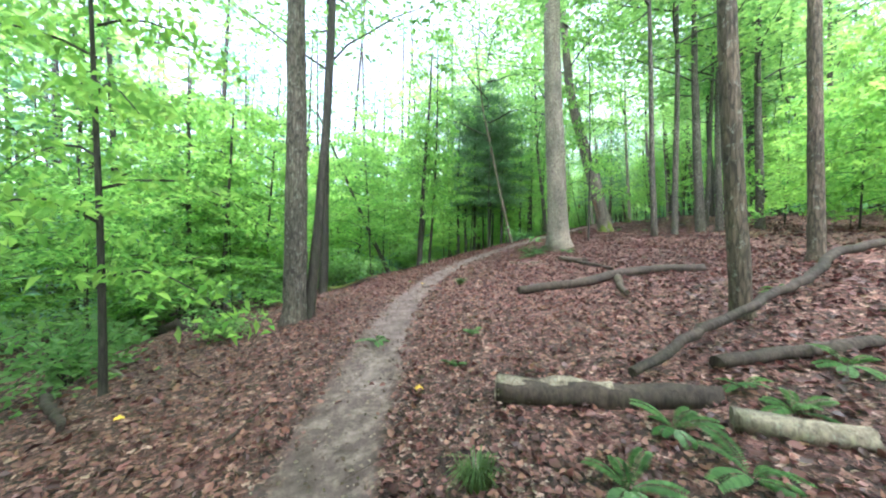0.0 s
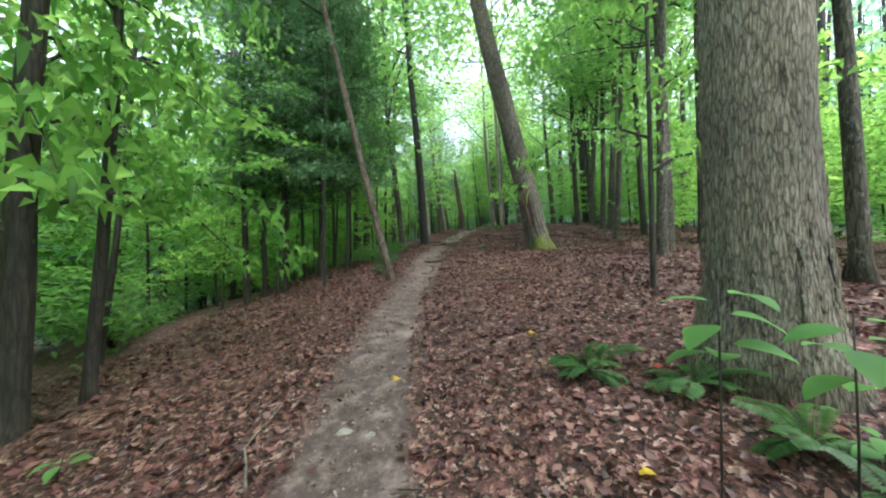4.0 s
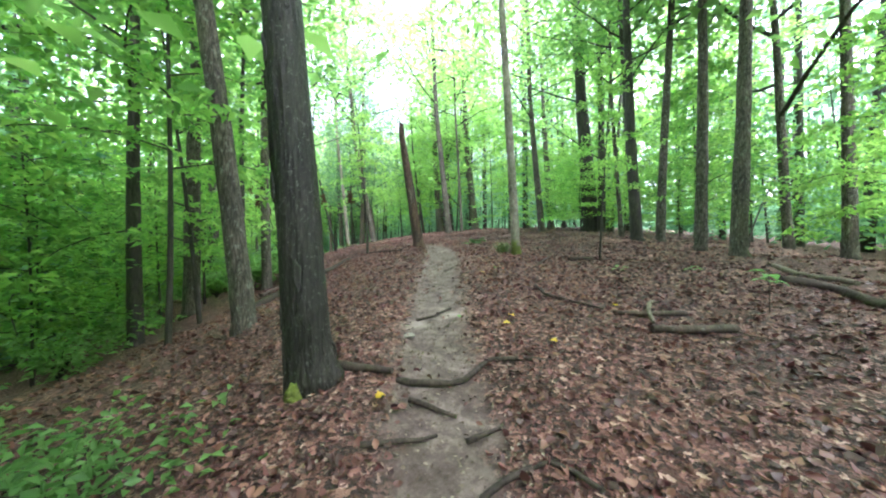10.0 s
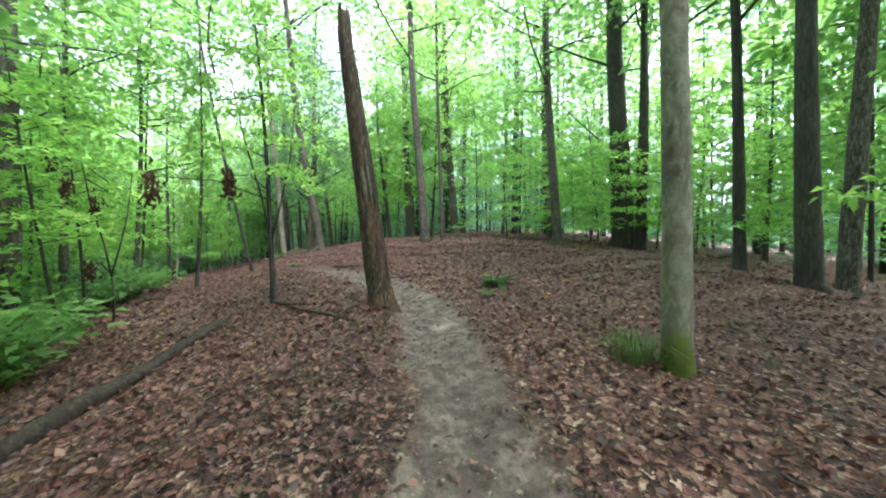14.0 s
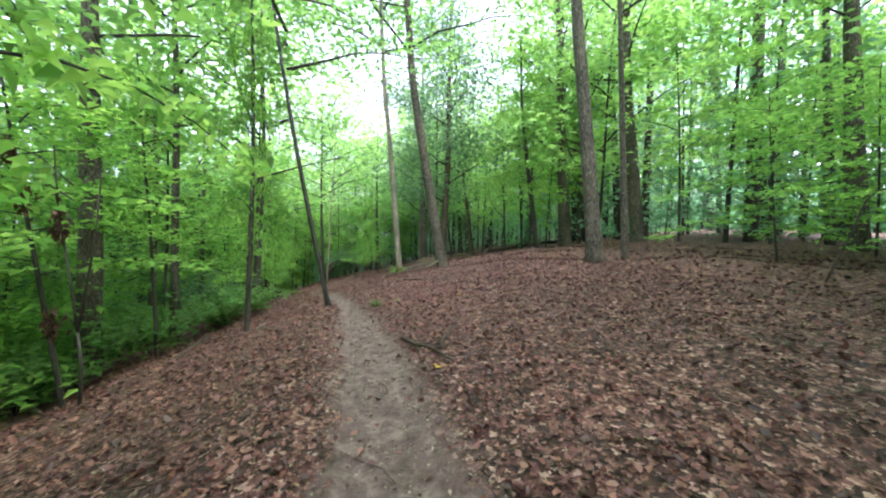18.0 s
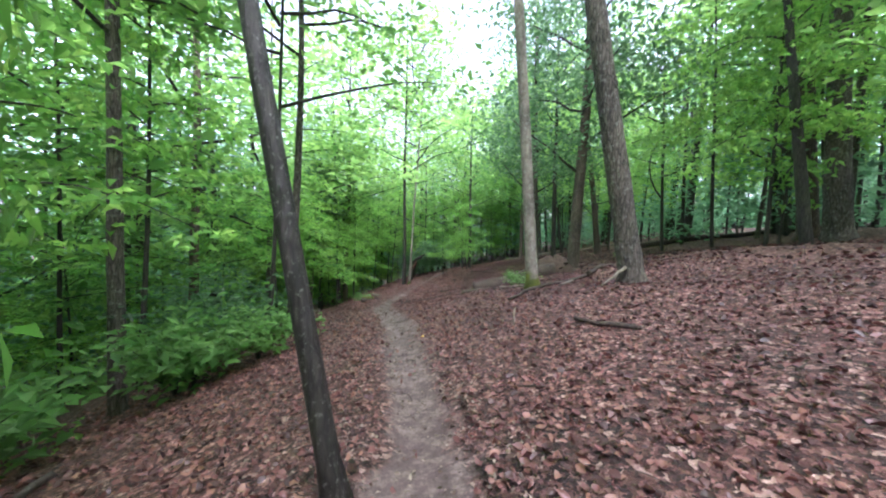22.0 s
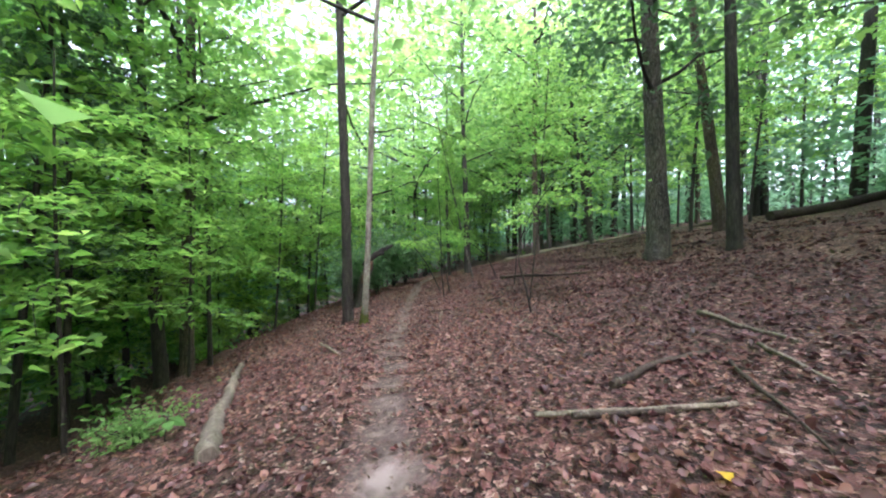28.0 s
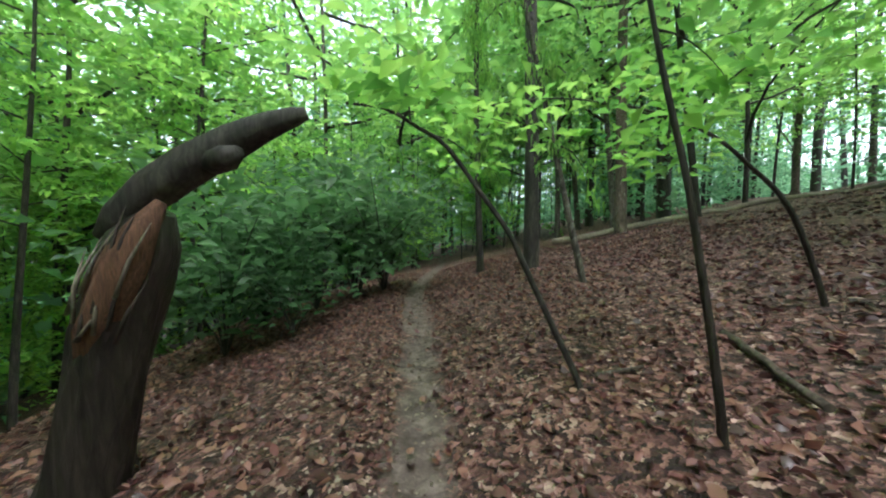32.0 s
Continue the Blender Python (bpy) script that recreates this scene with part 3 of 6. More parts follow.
HOLLY = [kit("holly", make_understory(s, height=h, branches=20, reach=1.25, per=17, size=(0.07, 0.12), first=1.6, droop=0.0), BARK["dark"], LEAF_DARK) for s, h in ((41, 5.2), (42, 6.2))]
SHRUB = [kit("shrub", make_shrub(s, spread=1.25, per=28, size=(0.11, 0.22)), BARK["dark"], LEAF_SHRUB) for s in (51, 52, 53)]
SHRUB_DARK = [kit("dark_shrub", make_shrub(s, height=1.5, spread=1.3, per=32, size=(0.09, 0.16)), BARK["dark"], LEAF_DARK) for s in (56, 57)]
LOWBUSH = [kit("low_bush", make_shrub(s, height=0.7, size=(0.07, 0.13), per=28, spread=1.0), BARK["dark"], LEAF_SHRUB) for s in (54, 55)]



def stem_points(height, lean, bend, seed, steps):
    rnd = random.Random(seed)
    a, b = rnd.uniform(0, 6), rnd.uniform(0, 6)
    pts = []
    for i in range(steps + 1):
        h = -0.25 + (height + 0.25) * (i / steps) ** 1.15
        k = min(h, 7.0) + max(0.0, h - 7.0) * 0.45
        pts.append((lean[0] * k + bend * math.sin(h * 0.55 + a), lean[1] * k + bend * math.sin(h * 0.45 + b), h))
    off = Vector((pts[1][0], pts[1][1], 0))
    return [Vector(p) - off for p in pts]


def dress(ob, stem, made, at, size, turn, far=False):
    limbs, crown, branches = made
    m = pose(*at, 0, 0, turn) @ Matrix.Diagonal((*size, 1))
    for me in [branches] if far else limbs:
        o = tagged(part("branchwork" if far else "limb", me, stem), kind="stuff" if far else "")
        o.matrix_basis = m
    o = part("crown", crown, ob)
    o.matrix_basis = m
    return o


SERIAL = [0]


def bark_plate(ob, pts, skin_points, sides, rnd, mat):
    """One raised scale of bark on the trunk's skin, longer than wide, with a bevelled rim."""
    low = [i for i, p in enumerate(pts[:-1]) if 0.0 < p.z < 4.6]
    i, k, f = rnd.choice(low), rnd.randrange(sides), rnd.random()
    a, b = skin_points[i * sides + k], skin_points[(i + 1) * sides + k]
    p, up = a.lerp(b, f), (b - a).normalized()
    out = (p - pts[i].lerp(pts[i + 1], f)).normalized()
    out = (out - up * out.dot(up)).normalized()
    side = out.cross(up)
    p = p + side * rnd.uniform(-0.06, 0.06) - out * 0.006
    tall, wide, thick = rnd.uniform(0.05, 0.15), rnd.uniform(0.014, 0.030), rnd.uniform(0.006, 0.014)
    rim = [(0, 1), (0.9, 0.55), (1.0, -0.4), (0.2, -1), (-0.8, -0.7), (-1, 0.45)]
    rim = [(s * rnd.uniform(0.7, 1.15), h * rnd.uniform(0.8, 1.1)) for s, h in rim]
    verts = [p + side * s * wide + up * h * tall for s, h in rim] + [p + side * s * wide * 0.72 + up * h * tall * 0.85 + out * thick for s, h in rim]
    faces = [(j, (j + 1) % 6, 6 + (j + 1) % 6, 6 + j) for j in range(6)] + [(6, 7, 8, 9, 10, 11)]
    part("bark_plate", mesh_of("bark_plate", verts, faces, mat, smooth=False), ob)


def moss_sheet(ob, skin_points, sides, first, wide, top, rnd):
    """A thick uneven sheet of moss that grows up a root from the ground, following the trunk's skin."""
    rows, cols, seed = 14, 4 * wide, rnd.uniform(0, 50)
    line = [[skin_points[i * sides + (first + k) % sides] for i in range(7)] for k in range(wide + 1)]
    verts, faces = [], []
    for j in range(rows + 1):
        for c in range(cols + 1):
            u, k = c / cols * wide, min(int(c / cols * wide), wide - 1)
            edge = math.sin(math.pi * c / cols)
            h = -0.08 + (top * (0.45 + 0.55 * edge) + 0.10 * noise.noise(Vector((u * 1.7, seed, 0)))) * j / rows
            ring = []
            for column in (line[k], line[k + 1]):
                n = max(0, min(5, sum(q.z <= h for q in column) - 1))
                f = max(0.0, min(1.0, (h - column[n].z) / max(0.001, column[n + 1].z - column[n].z)))
                ring.append(column[n].lerp(column[n + 1], f))
            p = ring[0].lerp(ring[1], u - k)
            out = Vector((p.x, p.y, 0.12)).normalized()
            thick = 0.035 * edge * (1 - (j / rows) ** 3) * (1 + 0.9 * noise.noise(p * 14 + Vector((seed, 0, 0))) + 0.5 * noise.noise(p * 40))
            verts.append(p + out * (thick - 0.004))
    for j in range(rows):
        for c in range(cols):
            a = j * (cols + 1) + c
            faces.append((a, a + 1, a + cols + 2, a + cols + 1))
    part("moss", mesh_of("moss", verts, faces, MOSS), ob, "yellow-green moss on a root")


def torn_scar(ob, lean, r, facing, rnd):
    """A long wound where the bark has split off: strands of reddish heartwood and a dark hollow at its top."""
    up = Vector((lean[0], lean[1], 1))
    for k in range(22):
        a = radians(facing) + rnd.uniform(-0.38, 0.38)
        low, tall = rnd.uniform(0.45, 1.15), rnd.uniform(0.35, 0.8)
        line = []
        for q in (0.0, 0.3, 0.65, 1.0):
            h = min(low + tall * q, 1.85)
            reach = r * (1 - 0.03 * h) * (1.0 + 0.06 * (1 - h)) + rnd.uniform(-0.004, 0.012)
            line.append(up * h + Vector((math.cos(a), math.sin(a), 0)) * reach)
            a += rnd.uniform(-0.03, 0.03)
        wide = rnd.uniform(0.010, 0.024)
        v, f = tube(line, [wide * 0.3, wide, wide * 0.9, wide * 0.2], 6, rough=0.4, seed=k)
        part("torn_strand", mesh_of("torn_strand", v, f, (HEART, DARKWOOD, HEART, PALEWOOD)[k % 4]), ob)
    a = radians(facing) - 0.12
    rim = up * 1.72 + Vector((math.cos(a), math.sin(a), 0)) * r * 0.93
    v, f = tube([rim - Vector((0, 0, 0.11)), rim - Vector((0, 0, 0.05)), rim + Vector((0, 0, 0.04)), rim + Vector((0, 0, 0.12))], [0.02, 0.062, 0.055, 0.015], 12, rough=0.4, seed=71)
    part("hollow", mesh_of("hollow", v, f, BARK["dark"]), ob, "dark rotted hollow in the bark")


def tree(x, y, r, lean=(0, 0), height=16, skin="grey", crown="canopy", label="", flare=0.5, bend=0.05, base=None, group="trees of the wood", crown_size=1.0, plates=0, moss=(), far=False):
    """A standing tree: trunk with root flare, limbs and leaf crown."""
    SERIAL[0] += 1
    s = SERIAL[0]
    rnd = random.Random(s)
    words = {"grey": "grey-barked", "tan": "tan-barked", "dark": "dark wet-barked", "pale": "pale smooth-barked", "oak": "large furrowed-barked",
             "lean": "leaning weathered", "rot": "rotten", "spotted": "dark white-spotted"}[skin]
    ob = thing("sapling" if r < 0.055 else "tree", (x, y, ground_at(x, y)), label or f"{words} forest tree with a green leafy crown", "sapling" if r < 0.055 else "tree", group)
    steps = 26 if r > 0.09 else 18
    pts = stem_points(height, lean, bend * (0.6 if r > 0.1 else 1), s, steps)
    fl = flare * (3.2 * r + 0.25)
    radii = [max(0.012, r * (1 - 0.72 * max(0.0, min(1.0, p.z / height)) ** 0.9)) for p in pts]
    if fl:
        extra = [Vector(pts[1]).lerp(pts[2], f) for f in (0.25, 0.5, 0.75)]
        pts = pts[:2] + extra + pts[2:]
        radii = radii[:2] + [radii[1]] * 3 + radii[2:]
    v, f = tube(pts, radii, 20 if r > 0.15 else 14 if r > 0.07 else 8, rough=0.13 if r > 0.05 else 0.06, flare=fl, seed=s)
    stem = part("trunk", mesh_of("trunk", v, f, BARK[skin]), ob)
    sides = len(v) // len(pts)
    for _ in range(plates):
        bark_plate(ob, pts, v, sides, rnd, BARK[skin])
    for first, wide, top in moss:
        moss_sheet(ob, v, sides, first, wide, top, rnd)
    axis = lambda h: min(pts, key=lambda p: abs(p.z - h))
    if crown == "canopy":
        low = base if base is not None else height * rnd.uniform(0.36, 0.46)
        k = (height - low) / 8.0
        p = axis(low)
        dress(ob, stem, rnd.choice(CANOPY), (p.x, p.y, low), (1.08 * k * crown_size, 1.08 * k * crown_size, k), rnd.uniform(0, 360), far)
    elif crown == "dark":
        low = base if base is not None else height * 0.25
        p = axis(low)
        dress(ob, stem, rnd.choice(CANOPY_DARK), (p.x, p.y, low), (crown_size, crown_size, (height - low) / 8.0), rnd.uniform(0, 360), far)
    elif crown in ("under", "over", "holly"):
        made = rnd.choice({"under": UNDER, "over": OVER, "holly": HOLLY}[crown])
        k = height / (6.5 if crown == "over" else 4.8)
        room = abs(float(ground_height(x + lean[0] * 2, y + lean[1] * 2)[1][0]))
        crown_size = min(crown_size, (room + 1.0) / 2.9) if crown == "over" else min(crown_size, max(0.3, (room - 0.6) / (1.6 if crown == "holly" else 3.4)))
        p = axis(height * 0.4)
        dress(ob, stem, made, (p.x, p.y, base or 0), (crown_size, crown_size, k), rnd.uniform(0, 360), far)
    return ob


def bush(x, y, made, label, size=1.0, name="shrub", turn=None, category="shrub", group="shrubs by the trail", far=False):
    SERIAL[0] += 1
    rnd = random.Random(SERIAL[0])
    ob = thing(name, (x, y, ground_at(x, y) - 0.03), label, category, group, turn=rnd.uniform(0, 360) if turn is None else turn, size=size)
    limbs, crown, branches = made
    for me in [branches] if far else limbs:
        tagged(part("stem_cluster" if far else "stem", me, ob), kind="stuff" if far else "")
    part("foliage", crown, ob)
    return ob


def fallen(name, points, r0, r1, mat, label, category="branch", sink=0.3, sides=10, rough=0.18, lifts=None, group="", moss=False, cut=None, slab=False):
    """A stick, branch or log that lies along the ground through the plan points."""
    SERIAL[0] += 1
    s = SERIAL[0]
    rnd = random.Random(s)
    flat = [Vector((p[0], p[1], 0)) for p in points]
    total = sum((b - a).length for a, b in zip(flat, flat[1:]))
    count = max(4, min(40, int(total / 0.12)))
    run, pts = 0.0, []
    lifts = lifts or [0.0] * len(points)
    for i in range(count + 1):
        want = total * i / count
        acc = 0.0
        for k, (a, b) in enumerate(zip(flat, flat[1:])):
            d = (b - a).length
            if want <= acc + d + 1e-6:
                f = (want - acc) / d
                p = a.lerp(b, f)
                up = lifts[k] * (1 - f) + lifts[k + 1] * f
                break
            acc += d
        j = min(0.6 * r0, 0.012 if r0 > 0.1 else 0.02)
        sway = 0.0 if r0 > 0.1 else 0.028 * min(total, 2.0) * noise.noise(Vector((want * 1.3, s * 3.7, 0)))
        p = p + Vector((rnd.uniform(-j, j) + sway, rnd.uniform(-j, j) - sway, 0))
        pts.append((p.x, p.y, up))
    zs = [ground_at(p[0], p[1]) for p in pts]
    if len(zs) > 4:
        zs = [sum(zs[max(0, i - 2):i + 3]) / len(zs[max(0, i - 2):i + 3]) for i in range(len(zs))]
    radii = [r0 + (r1 - r0) * i / count for i in range(count + 1)]
    full = [Vector((p[0], p[1], z + p[2] + r * (1 - sink) + 0.018 * (r < 0.05))) for p, z, r in zip(pts, zs, radii)]
    org = full[0].copy()
    v, f = tube([p - org for p in full], radii, sides, rough=rough, seed=s)
    ob = thing(name, org, label, category, group)
    body = part("wood", mesh_of(name, v, f, mat), ob)
    if cut:
        d = (full[1] - full[0]).normalized()
        cv, cf = tube([Vector((0, 0, 0)) - d * 0.012, Vector((0, 0, 0)) + d * 0.02], [r0 * 0.93, r0 * 0.97], sides + 4, rough=0.1, seed=s)
        part("cut_end", mesh_of("cut_end", cv, cf, cut, smooth=False), ob, "pale broken end grain")
    if slab:
        half = max(4, int(0.6 * len(full)))
        top = [(p - org) + Vector((0, 0, r * 0.40)) for p, r in zip(full[:half], radii)]
        mv, mf = tube(top, [r * (0.80 - 0.25 * (i % 3 == 2)) for i, r in enumerate(radii[:half])], 8, rough=0.5, seed=s + 5)
        part("split_wood", mesh_of("split_wood", mv, mf, PALEWOOD), ob, "pale split wood along the top")
    if moss:
        top = [(p - org) + Vector((0, 0, r * 0.42)) for p, r in zip(full, radii)]
        mv, mf = tube(top, [r * 0.78 for r in radii], 10, rough=0.4, seed=s + 3)
        part("moss", mesh_of("moss", mv, mf, MOSS), ob, "bright green moss")
    return ob


def fern_frond(seed, length=0.5):
    rng = np.random.default_rng(seed)
    c, d, u, s = [], [], [], []
    for i in range(22):
        f = 0.12 + 0.86 * i / 21
        x, z = length * f, length * (0.75 * f - 0.62 * f * f)
        wid = 0.085 * math.sin(math.pi * min(1, 0.25 + 0.75 * (1 - f))) + 0.015
        for side in (-1, 1):
            c.append((x, side * wid * 0.55, z))
            d.append((0.35, side, -0.1))
            u.append((0.3, rng.normal(0, 0.15), 1))
            s.append(wid * 1.15)
    lv, lf = leaves(c, d, u, s, narrow=0.3, fold=0.05)
    sv, sf = tube([(length * f, 0, length * (0.75 * f - 0.62 * f * f)) for f in np.linspace(0, 1, 8)], [0.004 * (1 - 0.8 * f) + 0.0006 for f in np.linspace(0, 1, 8)], 4)
    n = len(lv)
    verts = np.concatenate([lv, np.array([tuple(q) for q in sv])])
    return mesh_of("frond", verts, lf.tolist() + [tuple(i + n for i in q) for q in sf], FERN)


FRONDS = [fern_frond(s, k) for s, k in ((1, 0.42), (2, 0.5), (3, 0.34))]


def fern(x, y, size=1.0, count=10, label="green fern clump growing among fallen leaves"):
    SERIAL[0] += 1
    rnd = random.Random(SERIAL[0])
    ob = thing("fern", (x, y, ground_at(x, y) + 0.01), label, "fern", "ferns by the trail", turn=rnd.uniform(0, 360), size=size)
    for k in range(count):
        o = part("frond", rnd.choice(FRONDS), ob)
        o.matrix_basis = pose(0, 0, 0, rnd.uniform(-14, 14), rnd.uniform(-28, 18), 360 * k / count + rnd.uniform(-14, 14))
    return ob


def broad_leaf(name, mat, length=0.15, width=0.09, lobes=0):
    pts = []
    for i in range(9):
        f = i / 8
        w = width * math.sin(math.pi * f ** 0.8) ** 0.8 * (1 + (0.28 * math.sin(f * math.pi * lobes) if lobes else 0))
        pts.append((f * length, w * 0.5))
    verts = [(x, 0, 0.02 * math.sin(3 * x / length)) for x, _ in pts] + [(x, w, 0.02 * math.sin(3 * x / length) + 0.16 * w) for x, w in pts] + [(x, -w, 0.02 * math.sin(3 * x / length) + 0.16 * w) for x, w in pts]
    faces = [(i, i + 1, i + 10, i + 9) for i in range(8)] + [(i + 1, i, i + 18, i + 19) for i in range(8)]
    return mesh_of(name, verts, faces, mat)


SEED_LEAF = broad_leaf("seedling_leaf", SEEDLING, 0.19, 0.12)
YELLOW_LEAF, RED_LEAF = broad_leaf("yellow_leaf", YELLOW, 0.11, 0.1, 5), broad_leaf("red_leaf", RED, 0.1, 0.09, 5)
GREEN_LEAF = broad_leaf("green_leaf", SEEDLING, 0.11, 0.09, 3)


def seedling(x, y, height, size, count, label):
    SERIAL[0] += 1
    rnd = random.Random(SERIAL[0])
    ob = thing("seedling", (x, y, ground_at(x, y)), label, "seedling", "tree seedlings")
    v, f = tube([(0, 0, -0.03), (0.01, 0, height * 0.5), (0.03, 0.01, height)], [0.005, 0.004, 0.003], 6)
    part("stem", mesh_of("stem", v, f, BARK["dark"]), ob)
    for k in range(count):
        o = part("leaf", SEED_LEAF, ob)
        h = height * (0.72 + 0.28 * k / count)
        o.matrix_basis = pose(0.02, 0, h, rnd.uniform(-15, 15), rnd.uniform(0, 28), 137 * k + rnd.uniform(-20, 20)) @ pose(0.03, 0, 0) @ Matrix.Diagonal((size, size, size, 1))
    return ob


def dropped(x, y, me, name, label, turn=0, size=1.0):
    ob = new(name, me)
    ob.matrix_basis = pose(x, y, ground_at(x, y) + 0.02, 8, 6, turn) @ Matrix.Diagonal((0.7 * size, 0.7 * size, 0.7 * size, 1))
    return tagged(ob, label, "fallen leaf", "bright fallen leaves")


def bent_sapling(at, points, r0, r1, mat, label, sprays):
    """A thin stem along its own bent line, with a few flat leaf sprays towards its tip."""
    SERIAL[0] += 1
    s = SERIAL[0]
    rnd = random.Random(s)
    rng = np.random.default_rng(s)
    fine = []
    pts = [Vector(p) for p in points]
    pts.insert(0, pts[0] - Vector((0, 0, 0.15)))
    for i in range(len(pts) - 1):
        p0, p1, p2, p3 = pts[max(i - 1, 0)], pts[i], pts[i + 1], pts[min(i + 2, len(pts) - 1)]
        for j in range(4):
            t = j / 4
            fine.append(0.5 * (2 * p1 + (p2 - p0) * t + (2 * p0 - 5 * p1 + 4 * p2 - p3) * t * t + (3 * p1 - p0 - 3 * p2 + p3) * t ** 3))
    fine.append(pts[-1])
    ob = thing("sapling", (at[0], at[1], ground_at(*at)), label, "sapling", "saplings by the trail")
    n = len(fine)
    v, f = tube(fine, [r0 + (r1 - r0) * i / (n - 1) for i in range(n)], 8, rough=0.1, seed=s)
    part("stem", mesh_of("stem", v, f, mat), ob)
    for k in range(sprays):
        p = fine[int(n * (0.72 + 0.27 * k / max(1, sprays - 1)))]
        a = rnd.uniform(0, math.tau)
        reach = rnd.uniform(0.5, 1.0)
        twig = [p + Vector((math.cos(a) * reach * q, math.sin(a) * reach * q, 0.12 * q - 0.22 * q * q)) for q in np.linspace(0, 1, 6)]
        tv, tf = tube(twig, [0.006 * (1 - 0.8 * q) for q in np.linspace(0, 1, 6)], 4, seed=s + k)
        twig_ob = part("twig", mesh_of("twig", tv, tf, BARK["dark"]), ob)
        spots = [np.array(t) + np.array((-math.sin(a), math.cos(a), 0)) * side * w for t in twig[1:] for side in (-1, 1) for w in (0.06, 0.17)]
        lv, lf = leaves(*scatter_leaves(rng, spots, 3, (0.07, 0.07, 0.03), (0.07, 0.12), 0.3))
        tagged(part("leaf_spray", leaf_mesh("leaf_spray", lv, lf, LEAF_LOW), twig_ob), kind="stuff")
    return ob


def snag(x, y):
    """The broken dead trunk beside the trail."""
    ob = thing("dead_snag", (x, y, ground_at(x, y)), "broken dead tree snag with peeling rotten bark", "tree snag")
    pts = [Vector((-0.085 * h - 0.012 * h * h * 0.2, 0.105 * h, h)) for h in (-0.2, 0, 0.12, 0.25, 0.45, 0.7, 1.0, 1.4, 1.8, 2.2, 2.6, 3.0, 3.3, 3.55)]
    rad = [0.18, 0.168, 0.16, 0.152, 0.146, 0.141, 0.137, 0.131, 0.128, 0.119, 0.110, 0.100, 0.090, 0.076]
    v, f = tube(pts, rad, 22, rough=0.2, flare=0.7, seed=77)
    rnd = random.Random(5)
    for k in range(22):
        v[-1 - k] = v[-1 - k] + Vector((0, 0, rnd.uniform(-0.25, 0.3)))
    part("trunk", mesh_of("snag_trunk", v, f, BARK["rot"]), ob)
    for k in range(26):
        a, h = rnd.uniform(0, math.tau), rnd.uniform(0.2, 1.7)
        c = Vector((-0.085 * h, 0.105 * h, h))
        r = 0.145 - 0.012 * h
        out = Vector((math.cos(a), math.sin(a), 0))
        tall, wide = rnd.uniform(0.12, 0.4), rnd.uniform(0.012, 0.03)
        strip = [c + out * (r + 0.002 + 0.012 * abs(q) ** 3) + Vector((-0.085, 0.105, 1)) * tall * q for q in (-1, -0.5, 0, 0.5, 1)]
        sv, sf = tube(strip, [wide * w for w in (0.3, 0.9, 1.0, 0.8, 0.25)], 6, rough=0.4, seed=k)
        part("bark_plate", mesh_of("bark_plate", sv, sf, (DARKWOOD, PALEWOOD, DEADWOOD)[k % 3]), ob)
    return ob


def broken_trunk(x, y):
    """The trunk snapped over beside the trail: dark split stump with its torn red heart, and the grey top bent over from it."""
    z = ground_at(x, y)
    ob = thing("broken_trunk", (x, y, z), "dark trunk snapped over with torn reddish heartwood", "tree snag")
    right, ahead = Vector((0.903, -0.430, 0)), Vector((0.430, 0.903, 0))
    at = lambda r, a, h: right * r + ahead * a + Vector((0, 0, h))
    low = [at(-0.21, 0, -0.25), at(-0.17, 0, -0.08), at(-0.13, 0, 0.1), at(-0.06, 0, 0.38), at(-0.01, 0, 0.58), at(0.04, 0, 0.78), at(0.12, 0, 1.02), at(0.20, 0, 1.22), at(0.27, 0, 1.36)]
    v, f = tube(low, [0.20, 0.175, 0.16, 0.15, 0.148, 0.15, 0.155, 0.135, 0.06], 24, rough=0.25, flare=0.4, seed=8)
    part("stump", mesh_of("stump", v, f, BARK["black"]), ob)
    heart = [at(-0.02, -0.09, 0.66), at(0.05, -0.105, 0.82), at(0.12, -0.11, 0.98), at(0.19, -0.105, 1.14), at(0.26, -0.09, 1.29), at(0.32, -0.06, 1.40)]
    v, f = tube(heart, [0.03, 0.065, 0.085, 0.085, 0.06, 0.02], 14, rough=0.6, seed=10)
    part("torn_heartwood", mesh_of("torn_heartwood", v, f, HEART), ob, "torn reddish-brown heartwood")
    top = [at(0.0, -0.02, 1.24), at(0.08, 0, 1.33), at(0.24, 0, 1.46), at(0.41, 0.01, 1.58), at(0.60, 0.03, 1.70), at(0.75, 0.05, 1.78), at(0.87, 0.07, 1.83), at(0.93, 0.08, 1.85)]
    v, f = tube(top, [0.03, 0.072, 0.09, 0.088, 0.078, 0.062, 0.045, 0.03], 16, rough=0.22, seed=9)
    part("snapped_top", mesh_of("snapped_top", v, f, BARK["dark"]), ob, "grey snapped-over upper trunk")
    rnd = random.Random(4)
    for k in range(12):
        a = at(rnd.uniform(-0.02, 0.22), -0.17, rnd.uniform(0.75, 1.15))
        b = a + Vector((0, 0, rnd.uniform(0.12, 0.35))) + right * rnd.uniform(0.03, 0.16) + ahead * 0.03
        v, f = tube([a, a.lerp(b, 0.5) - ahead * 0.02, b], [0.010, 0.008, 0.002], 5, seed=k)
        part("splinter", mesh_of("splinter", v, f, PALEWOOD if k % 2 else DARKWOOD), ob)
    v, f = tube([at(0.52, -0.02, 1.58), at(0.62, -0.05, 1.60), at(0.68, -0.06, 1.63)], [0.05, 0.055, 0.025], 8, rough=0.4, seed=3)
    part("branch_stub", mesh_of("branch_stub", v, f, BARK["dark"]), ob)
    return ob


